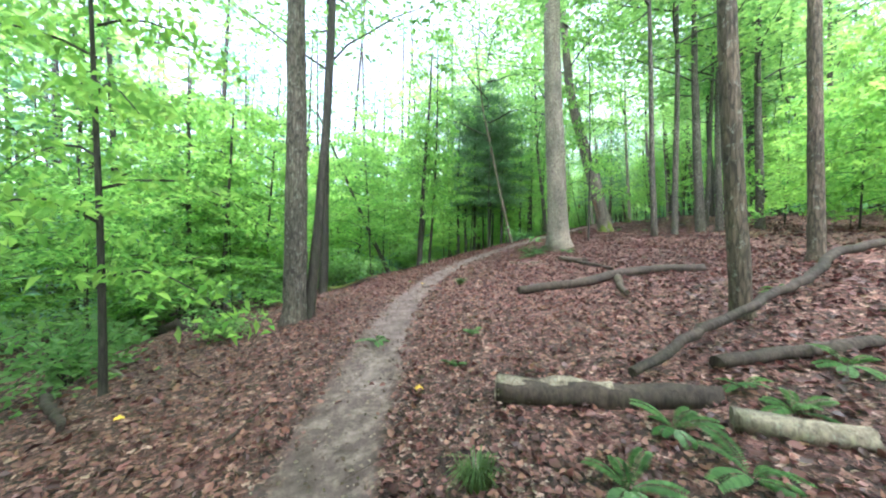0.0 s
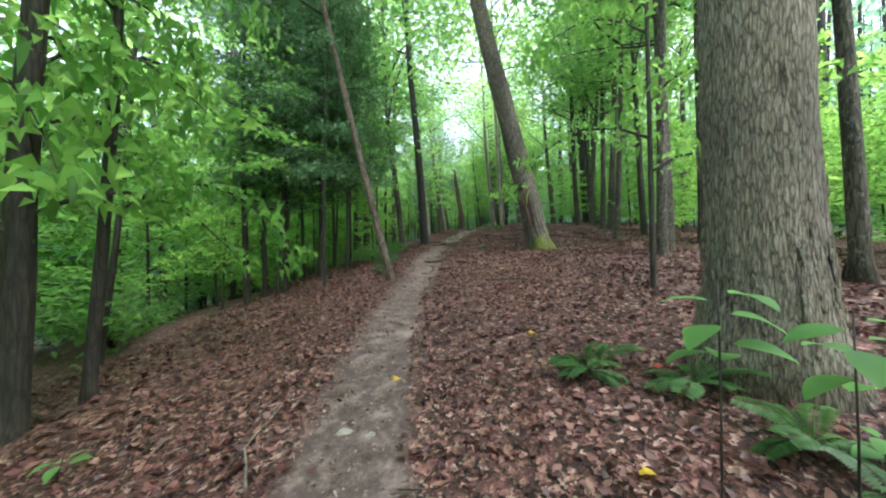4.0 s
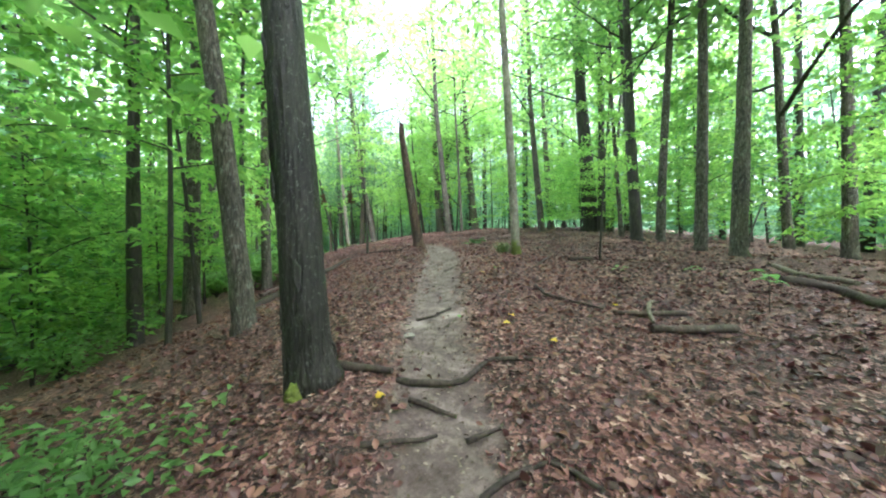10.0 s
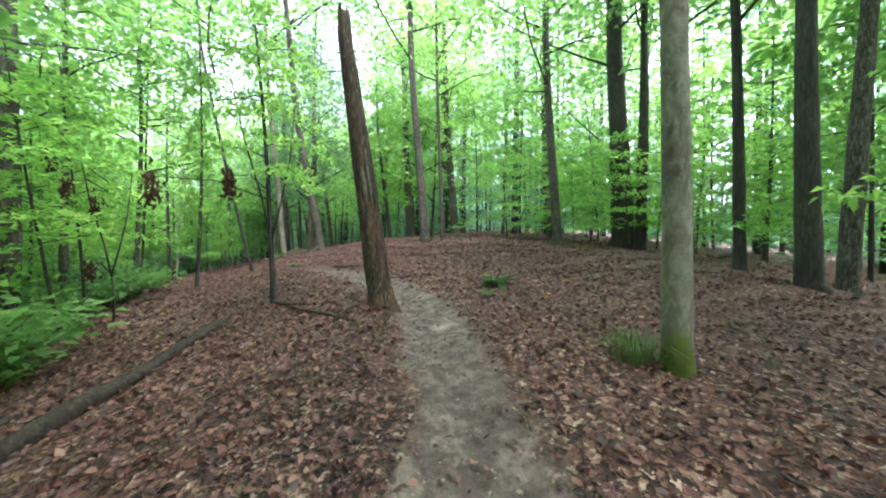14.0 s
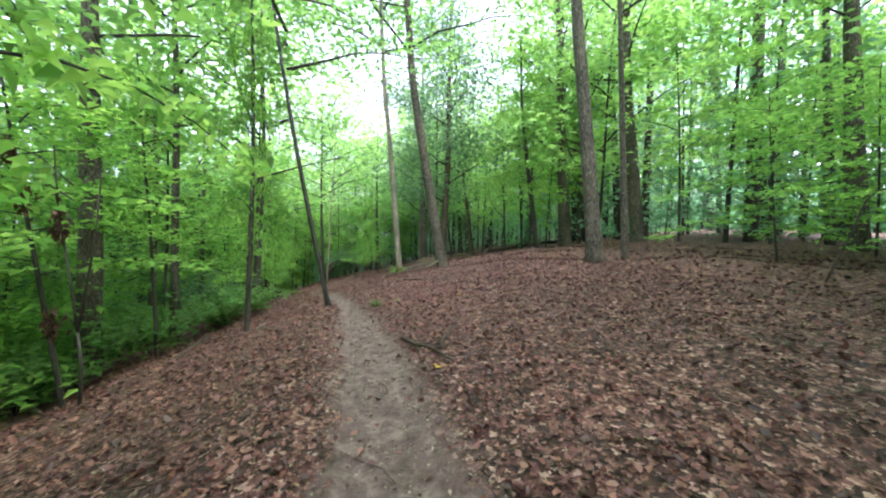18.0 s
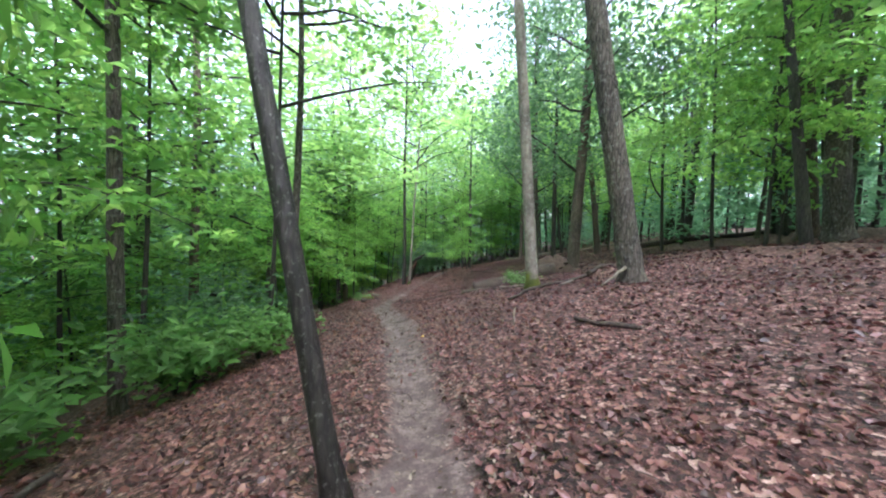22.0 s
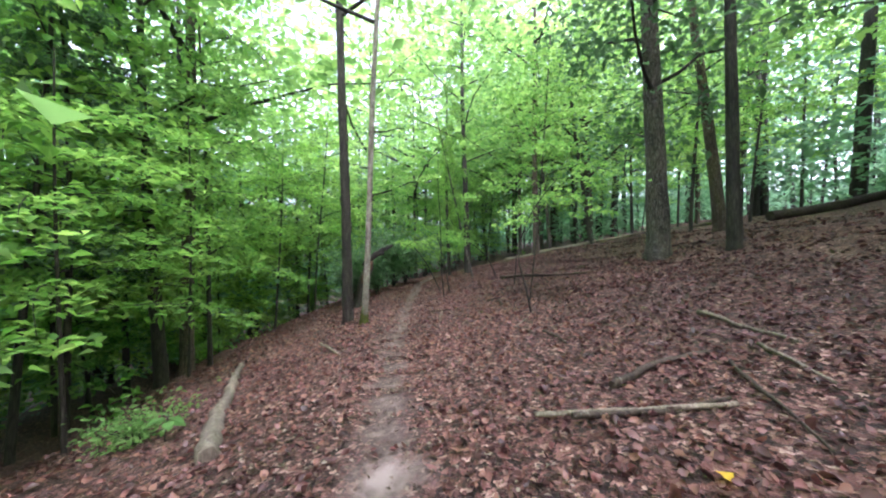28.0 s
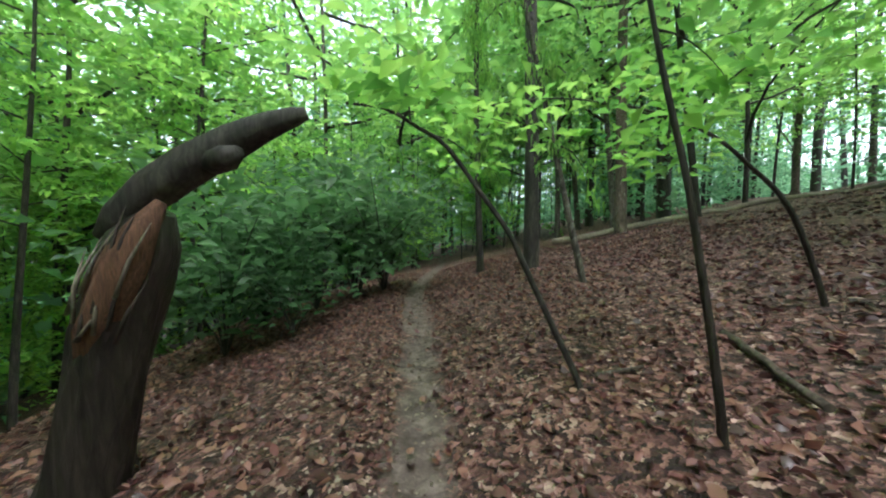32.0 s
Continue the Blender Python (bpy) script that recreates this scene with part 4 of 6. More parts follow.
def root_mound(x, y):
    z = ground_at(x, y)
    ob = thing("root_mound", (x, y, z - 0.1), "earth mound with torn roots of an uprooted tree", "root mound")
    verts, faces = [], []
    for i in range(9):
        for k in range(18):
            a, f = math.tau * k / 18, i / 8
            r = 0.95 * math.cos(f * 1.5) * (1 + 0.28 * noise.noise(Vector((2 * math.cos(a), 2 * math.sin(a), f * 3))))
            verts.append((r * math.cos(a), 0.7 * r * math.sin(a), 0.85 * math.sin(f * 1.55) * (1 + 0.25 * noise.noise(Vector((a, f * 4, 2))))))
    for i in range(8):
        for k in range(18):
            faces.append((i * 18 + k, i * 18 + (k + 1) % 18, (i + 1) * 18 + (k + 1) % 18, (i + 1) * 18 + k))
    part("earth", mesh_of("earth", verts, faces, plain("root_earth", (0.03, 0.019, 0.013), (0.125, 0.085, 0.058), 12, 0.95, 1.0)), ob)
    rnd = random.Random(6)
    for k in range(10):
        a, h = rnd.uniform(0, math.tau), rnd.uniform(0.2, 0.75)
        p = Vector((0.6 * math.cos(a), 0.45 * math.sin(a), h))
        d = Vector((math.cos(a), math.sin(a), rnd.uniform(-0.3, 0.8)))
        v, f = tube([p, p + d * 0.25, p + d * 0.42 + Vector((0, 0, rnd.uniform(-0.15, 0.1)))], [0.035, 0.022, 0.006], 6, rough=0.2, seed=k)
        part("root", mesh_of("root", v, f, DEADWOOD), ob)
    return ob


def grass_tuft(x, y, size):
    SERIAL[0] += 1
    rnd = random.Random(SERIAL[0])
    ob = thing("grass_tuft", (x, y, ground_at(x, y)), "tuft of green grass among fallen leaves", "grass", "grass tufts")
    verts, faces = [], []
    for k in range(150):
        a, lean, h = rnd.uniform(0, math.tau), rnd.uniform(0.2, 1.0), size * rnd.uniform(0.55, 1.1)
        out, side = Vector((math.cos(a), math.sin(a), 0)), Vector((-math.sin(a), math.cos(a), 0)) * 0.004
        foot = out * rnd.uniform(0, 0.12 * size / 0.3)
        mid = foot + out * h * 0.35 * lean + Vector((0, 0, h * 0.6))
        tip = foot + out * h * 0.9 * lean + Vector((0, 0, h * (0.75 - 0.45 * lean)))
        n = len(verts)
        verts += [foot - side, foot + side, mid + side, mid - side, tip]
        faces += [(n, n + 1, n + 2, n + 3), (n + 3, n + 2, n + 4)]
    part("tuft", mesh_of("grass_tuft", verts, faces, GRASS), ob)
    return ob


def stone(x, y, r):
    SERIAL[0] += 1
    s = SERIAL[0]
    bm = bmesh.new()
    bmesh.ops.create_icosphere(bm, subdivisions=3, radius=1)
    for v in bm.verts:
        q = 1 + 0.3 * noise.noise(v.co * 1.3 + Vector((s, 0, 0))) + 0.1 * noise.noise(v.co * 4)
        v.co = Vector((v.co.x * r * 1.3, v.co.y * r, v.co.z * r * 0.5)) * q
    me = bpy.data.meshes.new("stone")
    bm.to_mesh(me)
    bm.free()
    me.shade_smooth()
    me.materials.append(STONE)
    ob = new("stone", me)
    ob.matrix_basis = pose(x, y, ground_at(x, y) - 0.02, 0, 0, 57 * s)
    return tagged(ob, "flat grey stone half sunk in the trail", "stone", "stones in the trail")


# ---- standing trees beside the trail ----
tree(-2.68, 5.90, 0.205, (0.005, 0.000), 17, "grey", "canopy", plates=130)
tree(-2.45, 5.99, 0.093, (0.057, 0.000), 14, "dark", "canopy")
tree(-3.34, 9.09, 0.125, (0.027, 0.000), 13, "dark", "canopy", base=6.0)
tree(3.60, 10.33, 0.316, (-0.022, 0.006), 22, "oak", "canopy", flare=0.9, label="very large oak with deeply furrowed grey bark beside the trail", plates=300)
tree(3.13, 3.46, 0.100, (-0.041, -0.000), 17, "tan", "canopy")
tree(5.80, 5.11, 0.105, (-0.013, -0.000), 16, "tan", "canopy")
tree(-3.58, 3.44, 0.039, (-0.008, -0.000), 6, "dark", "under")
tree(-6.16, 8.99, 0.070, (0.075, 0.000), 6, "dark", "under")
tree(-1.05, 14.00, 0.121, (0.062, 0.000), 9, "dark", "under")
tree(-2.25, 13.99, 0.097, (-0.453, -0.001), 7, "dark", "under")
tree(-7.26, 9.48, 0.090, (-0.014, -0.000), 7, "dark", "under")
tree(10.96, 14.03, 0.193, (-0.034, -0.000), 14, "grey", "canopy")
tree(13.50, 14.03, 0.169, (-0.002, -0.000), 15, "grey", "canopy")
old_tree = tree(7.85, 15.97, 0.315, (-0.19, 0.125), 18, "lean", "canopy", flare=0.6, label="large leaning tree with split weathered bark and mossy roots", plates=220, moss=((11, 3, 0.5), (14, 4, 0.62), (18, 3, 0.45), (8, 2, 0.3)))
torn_scar(old_tree, (-0.19, 0.125), 0.30, 216, random.Random(3))
tree(-0.63, 14.28, 0.062, (0.049, -0.032), 10, "dark", "under")
tree(0.88, 19.72, 0.089, (0.010, -0.006), 8, "dark", "holly", crown_size=1.3)
tree(1.34, 20.02, 0.079, (0.010, -0.006), 7, "dark", "holly", crown_size=1.3)
tree(1.79, 19.61, 0.094, (0.023, -0.014), 8, "dark", "holly", crown_size=1.3)
tree(3.22, 15.77, 0.076, (-0.199, 0.142), 13, "tan", "canopy", label="leaning tan tree with a broken limb and cream fungus")
tree(7.17, 21.26, 0.172, (-0.056, 0.053), 17, "spotted", "canopy", plates=130, flare=0.8, moss=((10, 3, 0.16), (4, 2, 0.12)))
tree(7.42, 23.90, 0.149, (-0.070, 0.067), 16, "grey", "canopy")
tree(15.38, 16.77, 0.145, (-0.048, 0.031), 14, "dark", "canopy")
tree(5.17, 11.74, 0.040, (-0.000, 0.000), 8, "dark", "under")
tree(6.54, 10.21, 0.089, (-0.022, 0.014), 16, "grey", "canopy")
tree(12.30, 14.65, 0.147, (-0.001, 0.001), 17, "grey", "canopy")
tree(9.51, 13.52, 0.124, (-0.001, 0.001), 17, "grey", "canopy")
tree(19.98, 17.03, 0.164, (0.001, -0.001), 15, "grey", "canopy")
tree(3.30, 19.00, 0.045, (0.02, -0.01), 7, "dark", "holly", crown_size=1.2)
tree(3.90, 20.50, 0.05, (0.0, -0.02), 8, "dark", "holly", crown_size=1.3)
tree(2.35, 17.40, 0.04, (0.02, 0.0), 7, "dark", "holly", crown_size=1.2)
tree(2.70, 19.44, 0.068, (-0.006, 0.006), 9, "dark", "holly", crown_size=1.3)
tree(2.88, 20.65, 0.048, (0.021, -0.021), 8, "dark", "holly", crown_size=1.3)
tree(3.23, 21.78, 0.046, (0.035, -0.034), 7, "dark", "holly", crown_size=1.3)
tree(7.74, 29.86, 0.208, (0.024, -0.022), 16, "grey", "canopy")
tree(6.54, 28.18, 0.146, (0.008, -0.007), 12, "dark", "canopy")
tree(4.03, 23.17, 0.067, (0.018, -0.017), 12, "dark", "canopy")
tree(17.58, 21.51, 0.171, (-0.032, 0.031), 13, "dark", "canopy")
tree(16.93, 19.15, 0.181, (0.023, -0.022), 16, "grey", "canopy")
tree(13.49, 16.90, 0.115, (0.026, -0.025), 17, "grey", "canopy")
tree(9.47, 29.36, 0.141, (0.008, -0.011), 17, "grey", "canopy")
tree(8.85, 29.26, 0.078, (0.011, -0.013), 14, "dark", "canopy")
tree(10.63, 39.01, 0.124, (0.007, -0.009), 14, "grey", "canopy")
tree(12.30, 28.31, 0.046, (-0.037, 0.047), 5, "dark", "over", crown_size=0.5)
tree(13.05, 23.04, 0.109, (-0.026, 0.033), 17, "pale", "canopy", flare=0.7, label="pale straight trunk with a grass tuft at its foot")
tree(24.30, 25.27, 0.420, (-0.039, 0.049), 18, "dark", "canopy")
tree(23.99, 24.64, 0.210, (-0.002, 0.002), 15, "dark", "canopy")
tree(19.93, 22.17, 0.129, (-0.033, 0.041), 14, "dark", "canopy")
tree(18.12, 20.99, 0.138, (0.030, -0.037), 15, "grey", "canopy")
tree(17.53, 19.94, 0.153, (0.005, -0.007), 17, "grey", "canopy")
tree(13.13, 21.14, 0.022, (0.038, -0.048), 4, "dark", "over", crown_size=0.4)
tree(20.79, 32.48, 0.195, (-0.059, 0.060), 18, "grey", "canopy", flare=0.9, plates=60)
tree(22.20, 32.60, 0.10, (-0.033, 0.034), 15, "grey", "canopy")
tree(21.74, 23.09, 0.102, (-0.037, 0.037), 15, "grey", "canopy")
tree(29.24, 29.91, 0.262, (-0.046, 0.047), 15, "grey", "canopy")
tree(22.57, 27.24, 0.193, (-0.043, 0.054), 15, "grey", "canopy")
tree(12.88, 34.19, 0.056, (0.012, -0.004), 8, "dark", "under")
tree(9.54, 36.86, 0.243, (0.023, -0.008), 16, "grey", "canopy")
tree(27.64, 39.91, 0.304, (-0.069, 0.024), 16, "grey", "canopy")
tree(24.66, 38.82, 0.133, (-0.115, 0.039), 10, "dark", "under")
tree(27.52, 35.72, 0.290, (-0.092, 0.031), 17, "grey", "canopy")
tree(19.06, 37.91, 0.20, (-0.176, 0.039), 18, "grey", "canopy", flare=0.7, plates=90, label="large grey tree with bleached roots on the slope")
tree(17.67, 38.88, 0.118, (-0.094, 0.019), 18, "pale", "canopy", flare=0.9, label="pale smooth-barked tree with moss at its foot")
tree(14.44, 34.54, 0.058, (-0.165, 0.120), 13, "spotted", "canopy")
tree(30.00, 41.99, 0.302, (-0.073, 0.016), 17, "tan", "canopy")
tree(31.37, 41.68, 0.157, (-0.090, 0.020), 13, "dark", "canopy")
tree(33.89, 41.14, 0.302, (-0.084, 0.019), 16, "dark", "canopy")
tree(12.59, 39.89, 0.049, (0.051, -0.010), 13, "dark", "canopy")
tree(12.70, 41.20, 0.100, (0.017, -0.003), 15, "grey", "canopy")
tree(22.72, 45.21, 0.240, (0.027, -0.010), 18, "tan", "dark", crown_size=1.5, base=3.0)
tree(12.36, 57.82, 0.121, (-0.010, 0.004), 12, "dark", "canopy")
tree(10.73, 58.45, 0.097, (0.026, -0.010), 8, "dark", "under")
tree(11.04, 50.85, 0.048, (-0.077, 0.029), 7, "dark", "over")
tree(24.23, 51.60, 0.275, (-0.025, 0.011), 17, "grey", "dark", flare=0.9, crown_size=1.5, base=3.0)
tree(29.51, 52.78, 0.216, (-0.117, 0.051), 15, "tan", "canopy", base=5.0)
tree(24.68, 50.14, 0.15, (-0.015, 0.007), 15, "dark", "canopy")
tree(12.23, 56.25, 0.156, (-0.045, 0.020), 13, "dark", "canopy")
tree(13.16, 56.70, 0.070, (-0.021, 0.009), 10, "dark", "under")
tree(11.13, 54.86, 0.073, (0.009, -0.004), 9, "dark", "holly", crown_size=1.3)
tree(16.42, 53.52, 0.118, (-0.005, 0.003), 17, "dark", "canopy", label="dark trunk of a twin-stemmed tree beside the path", flare=0.9, plates=90)
tree(16.67, 52.74, 0.069, (0.064, -0.030), 16, "pale", "canopy", label="pale trunk of a twin-stemmed tree beside the path", flare=0.8)
tree(13.40, 64.64, 0.118, (0.076, -0.039), 9, "dark", "under")
tree(22.16, 58.62, 0.147, (-0.009, 0.005), 13, "dark", "canopy")
tree(21.90, 59.92, 0.080, (-0.003, 0.002), 10, "dark", "under")
tree(21.46, 56.89, 0.044, (-0.195, 0.100), 8, "grey", "under")
tree(19.40, 50.91, 0.013, (0.094, -0.044), 5, "dark", "over", crown_size=0.6)

tree(19.50, 66.50, 0.09, (0.01, 0.0), 19, "grey", "canopy", base=5.0, crown_size=1.2, far=True)
tree(23.60, 69.80, 0.11, (0.0, 0.01), 21, "grey", "canopy", base=5.5, crown_size=1.3, far=True)
tree(26.20, 74.50, 0.12, (0.0, 0.0), 22, "grey", "canopy", base=5.0, crown_size=1.4, far=True)

# ---- bent saplings and dead trunks ----
bent_sapling((19.43, 54.55), [(0.00, 0.00, 0.00), (-0.05, 0.02, 0.35), (-0.10, 0.05, 0.69), (-0.15, 0.08, 1.01), (-0.21, 0.11, 1.27), (-0.27, 0.14, 1.55), (-0.31, 0.16, 1.79)], 0.020, 0.008, BARK["black"], "thin dark sapling that leans over the path", 3)
bent_sapling((21.13, 54.71), [(0.00, 0.00, 0.00), (-0.15, 0.08, 0.46), (-0.29, 0.15, 0.72), (-0.46, 0.24, 0.90), (-0.66, 0.34, 1.08), (-0.89, 0.46, 1.20), (-1.15, 0.59, 1.28), (-1.37, 0.71, 1.31)], 0.022, 0.007, BARK["black"], "thin sapling bent over into an arch", 5)
bent_sapling((19.40, 55.19), [(0.00, 0.00, 0.00), (-0.11, 0.06, 0.28), (-0.23, 0.12, 0.56), (-0.35, 0.18, 0.84), (-0.49, 0.25, 1.06), (-0.65, 0.33, 1.30), (-0.78, 0.40, 1.40), (-0.94, 0.48, 1.50), (-1.12, 0.58, 1.53)], 0.021, 0.007, BARK["dark"], "bent sapling with a pale lichened foot", 5)
bent_sapling((20.70, 53.17), [(0.00, 0.00, 0.00), (0.05, -0.02, 0.52), (0.09, -0.04, 0.89), (0.39, -0.18, 1.55), (0.98, -0.46, 2.43), (1.57, -0.74, 3.08)], 0.022, 0.008, BARK["dark"], "slender sapling leaning up the slope", 3)
bent_sapling((19.01, 54.01), [(0.00, 0.00, 0.00), (-0.05, 0.02, 0.71), (-0.07, 0.03, 2.05), (-0.11, 0.05, 2.94), (-0.10, 0.05, 3.82)], 0.018, 0.008, BARK["black"], "thin crooked sapling beside the path", 3)
bent_sapling((18.89, 50.21), [(0.00, 0.00, 0.00), (-0.08, 0.03, 0.44), (-0.18, 0.08, 1.00), (0.02, -0.01, 1.64), (0.40, -0.18, 2.19)], 0.020, 0.007, BARK["dark"], "small crooked sapling on the slope", 4)
bent_sapling((21.51, 24.60), [(0.00, 0.00, 0.00), (-0.07, 0.07, 0.84), (-0.13, 0.13, 1.77), (-0.06, 0.06, 2.70)], 0.030, 0.012, BARK["dark"], "thin vine stem beside the dark trees", 1)
bent_sapling((21.38, 28.58), [(0.00, 0.00, 0.00), (0.22, -0.16, 0.68), (0.52, -0.38, 1.47), (1.36, -0.99, 1.54), (1.71, -1.25, 2.00)], 0.020, 0.007, BARK["dark"], "crooked little sapling on the knoll", 2)
bent_sapling((-5.83, 20.57), [(0.00, 0.00, 0.00), (-0.74, 0.20, 3.54), (-1.70, 0.46, 5.78), (-2.34, 0.63, 7.46)], 0.022, 0.009, BARK["dark"], "thin leaning tree at the slope edge", 2)
bent_sapling((18.57, 18.99), [(0.00, 0.00, 0.00), (0.59, -0.16, 0.83), (2.97, -0.80, 2.81), (5.34, -1.43, 4.79)], 0.030, 0.010, BARK["dark"], "thin dead pole leaning against the wood", 0)


def withered_sapling(x, y, clusters):
    """The forked sapling on whose branches clusters of brown leaves hang."""
    z = ground_at(x, y)
    ob = thing("sapling", (x, y, z), "forked sapling with clusters of withered brown leaves", "sapling", "saplings by the trail")
    stems = (((0, 0, -0.1), (0.02, 0, 0.5), (-0.02, 0.03, 1.0)), ((-0.02, 0.03, 1.0), (-0.12, 0.12, 1.7), (-0.3, 0.3, 2.6), (-0.42, 0.5, 3.6)),
             ((-0.02, 0.03, 1.0), (0.1, -0.05, 1.6), (0.22, -0.1, 2.3), (0.3, -0.12, 3.2)))
    for k, s in enumerate(stems):
        v, f = tube(s, [0.026 - 0.006 * bool(k) - 0.004 * i for i in range(len(s))], 8, rough=0.1, seed=k)
        part("stem", mesh_of("stem", v, f, BARK["dark"]), ob)
    rng = np.random.default_rng(90)
    for k, c in enumerate(clusters):
        p = Vector(c) - Vector((x, y, z))
        root = Vector((-0.05, 0.05, min(max(p.z, 1.0), 3.0)))
        top = p + Vector((0, 0, 0.16))
        v, f = tube([root, root.lerp(top, 0.5) + Vector((0, 0, 0.12)), top, top + (top - root).normalized() * 0.15], [0.012, 0.009, 0.006, 0.003], 6, seed=k)
        twig_ob = part("branch", mesh_of("branch", v, f, BARK["dark"]), ob)
        n = 46
        cc = np.array(p) + rng.normal(0, 1, (n, 3)) * (0.05, 0.05, 0.12)
        lv, lf = leaves(cc, rng.normal(0, 0.4, (n, 3)) + (0, 0, -1), rng.normal(0, 1, (n, 3)), rng.uniform(0.08, 0.14, n), narrow=0.5, fold=0.25)
        part("leaf_cluster", leaf_mesh("leaf_cluster", lv, lf, DEADLEAF), twig_ob, "hanging cluster of withered brown leaves")
    return ob


withered_sapling(12.30, 28.31, [(10.85, 28.50, 3.58), (11.72, 28.38, 3.72)])
withered_sapling(11.01, 32.80, [(10.76, 32.98, 3.61), (10.71, 32.95, 2.23), (10.17, 33.22, 4.53), (10.40, 33.11, 3.95)])

# ---- logs, branches and roots on the ground ----
# first stretch
fallen("log", [(0.41, 2.50), (0.89, 2.40), (1.33, 2.30), (1.82, 2.21)], 0.099, 0.076, DARKWOOD, "broken rotten log with pale split top by the trail", "log", rough=0.45, cut=PALEWOOD, slab=True)
fallen("fallen_branch", [(1.39, 2.40), (2.07, 2.71), (3.44, 3.26), (5.68, 4.26)], 0.036, 0.056, DARKWOOD, "long curved dead branch over the log", "branch", lifts=[0.12, 0.2, 0.26, 0.42])
fallen("fallen_branch", [(2.09, 2.51), (2.70, 2.56), (3.47, 2.61)], 0.056, 0.049, DARKWOOD, "dark wet branch among ferns", "branch")
fallen("log", [(1.69, 1.91), (1.92, 1.76), (2.21, 1.66)], 0.072, 0.057, PALEWOOD, "pale rotten log among ferns", "log", rough=0.4)
fallen("log", [(1.28, 5.70), (1.96, 5.68), (3.04, 5.77), (4.59, 5.80)], 0.084, 0.078, DARKWOOD, "dark fallen branch across the slope", "log")
fallen("fallen_branch", [(3.02, 5.72), (2.83, 5.23), (2.66, 4.80)], 0.073, 0.036, DEADWOOD, "short dead branch on the leaves", "branch")
fallen("fallen_branch", [(2.85, 7.60), (3.05, 6.82), (3.16, 6.16)], 0.044, 0.026, DARKWOOD, "dark branch lying on the slope", "branch")
fallen("fallen_branch", [(-13.71, 10.17), (-8.98, 7.48), (-6.18, 5.64), (-3.65, 3.79)], 0.105, 0.026, PALEWOOD, "pale bare branch on the bank", "branch")
fallen("log", [(-7.38, 8.38), (-4.76, 6.19), (-4.18, 6.29)], 0.145, 0.087, DARKWOOD, "dark log on the bank below the trail", "log")
fallen("fallen_branch", [(-4.13, 3.39), (-3.14, 2.69)], 0.047, 0.028, DARKWOOD, "short dark stick on leaves", "branch")
fallen("fallen_branch", [(-1.46, 2.20), (-1.45, 2.45), (-1.44, 2.70)], 0.013, 0.009, DEADWOOD, "thin stick on the leaves", "branch")
fallen("log", [(2.77, 7.86), (2.89, 7.46), (3.04, 7.06)], 0.066, 0.066, DEADWOOD, "greenish fallen log on the slope", "log")
fallen("fallen_branch", [(1.74, 8.65), (1.99, 8.53), (2.08, 8.25)], 0.024, 0.014, PALEWOOD, "pale twig by the oak", "branch")
fallen("fallen_branch", [(2.15, 8.23), (2.49, 8.14), (2.65, 7.99)], 0.019, 0.013, PALEWOOD, "pale twig by the oak", "branch")
fallen("fallen_branch", [(2.44, 8.10), (1.94, 7.66)], 0.016, 0.009, PALEWOOD, "pale twig by the oak", "branch")
fallen("fallen_branch", [(-0.43, 7.21), (-0.37, 7.30), (-0.25, 7.37)], 0.012, 0.007, DARKWOOD, "thin dark root-like stick on the trail", "branch")
fallen("mossy_log", [(-3.34, 9.39), (-3.32, 10.01), (-2.97, 10.59), (-2.15, 10.73)], 0.084, 0.069, DEADWOOD, "moss-covered log along the bank", "log", moss=True)
fallen("fallen_branch", [(0.62, 11.57), (0.63, 11.98), (0.76, 12.14), (0.96, 12.48)], 0.009, 0.007, PALEWOOD, "thin pale forked twig", "branch")
# ridge
fallen("tree_root", [(7.33, 21.27), (7.61, 20.79)], 0.042, 0.024, DARKWOOD, "bare tree root crossing the trail", "root", sink=0.55)
fallen("tree_root", [(7.60, 20.73), (7.84, 20.35), (8.29, 20.39), (8.45, 20.03)], 0.026, 0.016, DARKWOOD, "bare tree root crossing the trail", "root", sink=0.55)
fallen("tree_root", [(7.00, 20.33), (7.25, 20.16), (7.38, 20.10)], 0.018, 0.011, DARKWOOD, "bare tree root crossing the trail", "root", sink=0.55)
fallen("tree_root", [(7.49, 20.49), (7.60, 20.16)], 0.021, 0.012, DARKWOOD, "bare tree root crossing the trail", "root", sink=0.55)
fallen("tree_root", [(7.01, 19.55), (7.24, 19.67), (7.42, 19.64), (7.62, 19.51), (7.56, 19.29)], 0.018, 0.012, DARKWOOD, "bare tree root crossing the trail", "root", sink=0.55)
fallen("tree_root", [(6.82, 18.96), (7.10, 19.03)], 0.013, 0.009, DARKWOOD, "bare tree root crossing the trail", "root", sink=0.55)
fallen("tree_root", [(7.46, 19.95), (7.68, 19.87)], 0.016, 0.010, DARKWOOD, "bare tree root crossing the trail", "root", sink=0.55)
fallen("tree_root", [(4.49, 15.89), (4.69, 15.69), (4.89, 15.50)], 0.016, 0.009, DARKWOOD, "bare tree root crossing the trail", "root", sink=0.55)
fallen("tree_root", [(5.20, 16.25), (5.40, 16.05), (5.35, 15.89)], 0.021, 0.012, DARKWOOD, "bare tree root crossing the trail", "root", sink=0.55)
fallen("tree_root", [(4.89, 17.31), (5.12, 16.95), (5.61, 17.11)], 0.023, 0.015, DARKWOOD, "bare tree root crossing the trail", "root", sink=0.55)
fallen("fallen_branch", [(4.26, 14.00), (4.47, 13.87), (4.67, 13.67), (4.73, 13.48)], 0.013, 0.009, DEADWOOD, "long thin branch on the leaves", "branch")
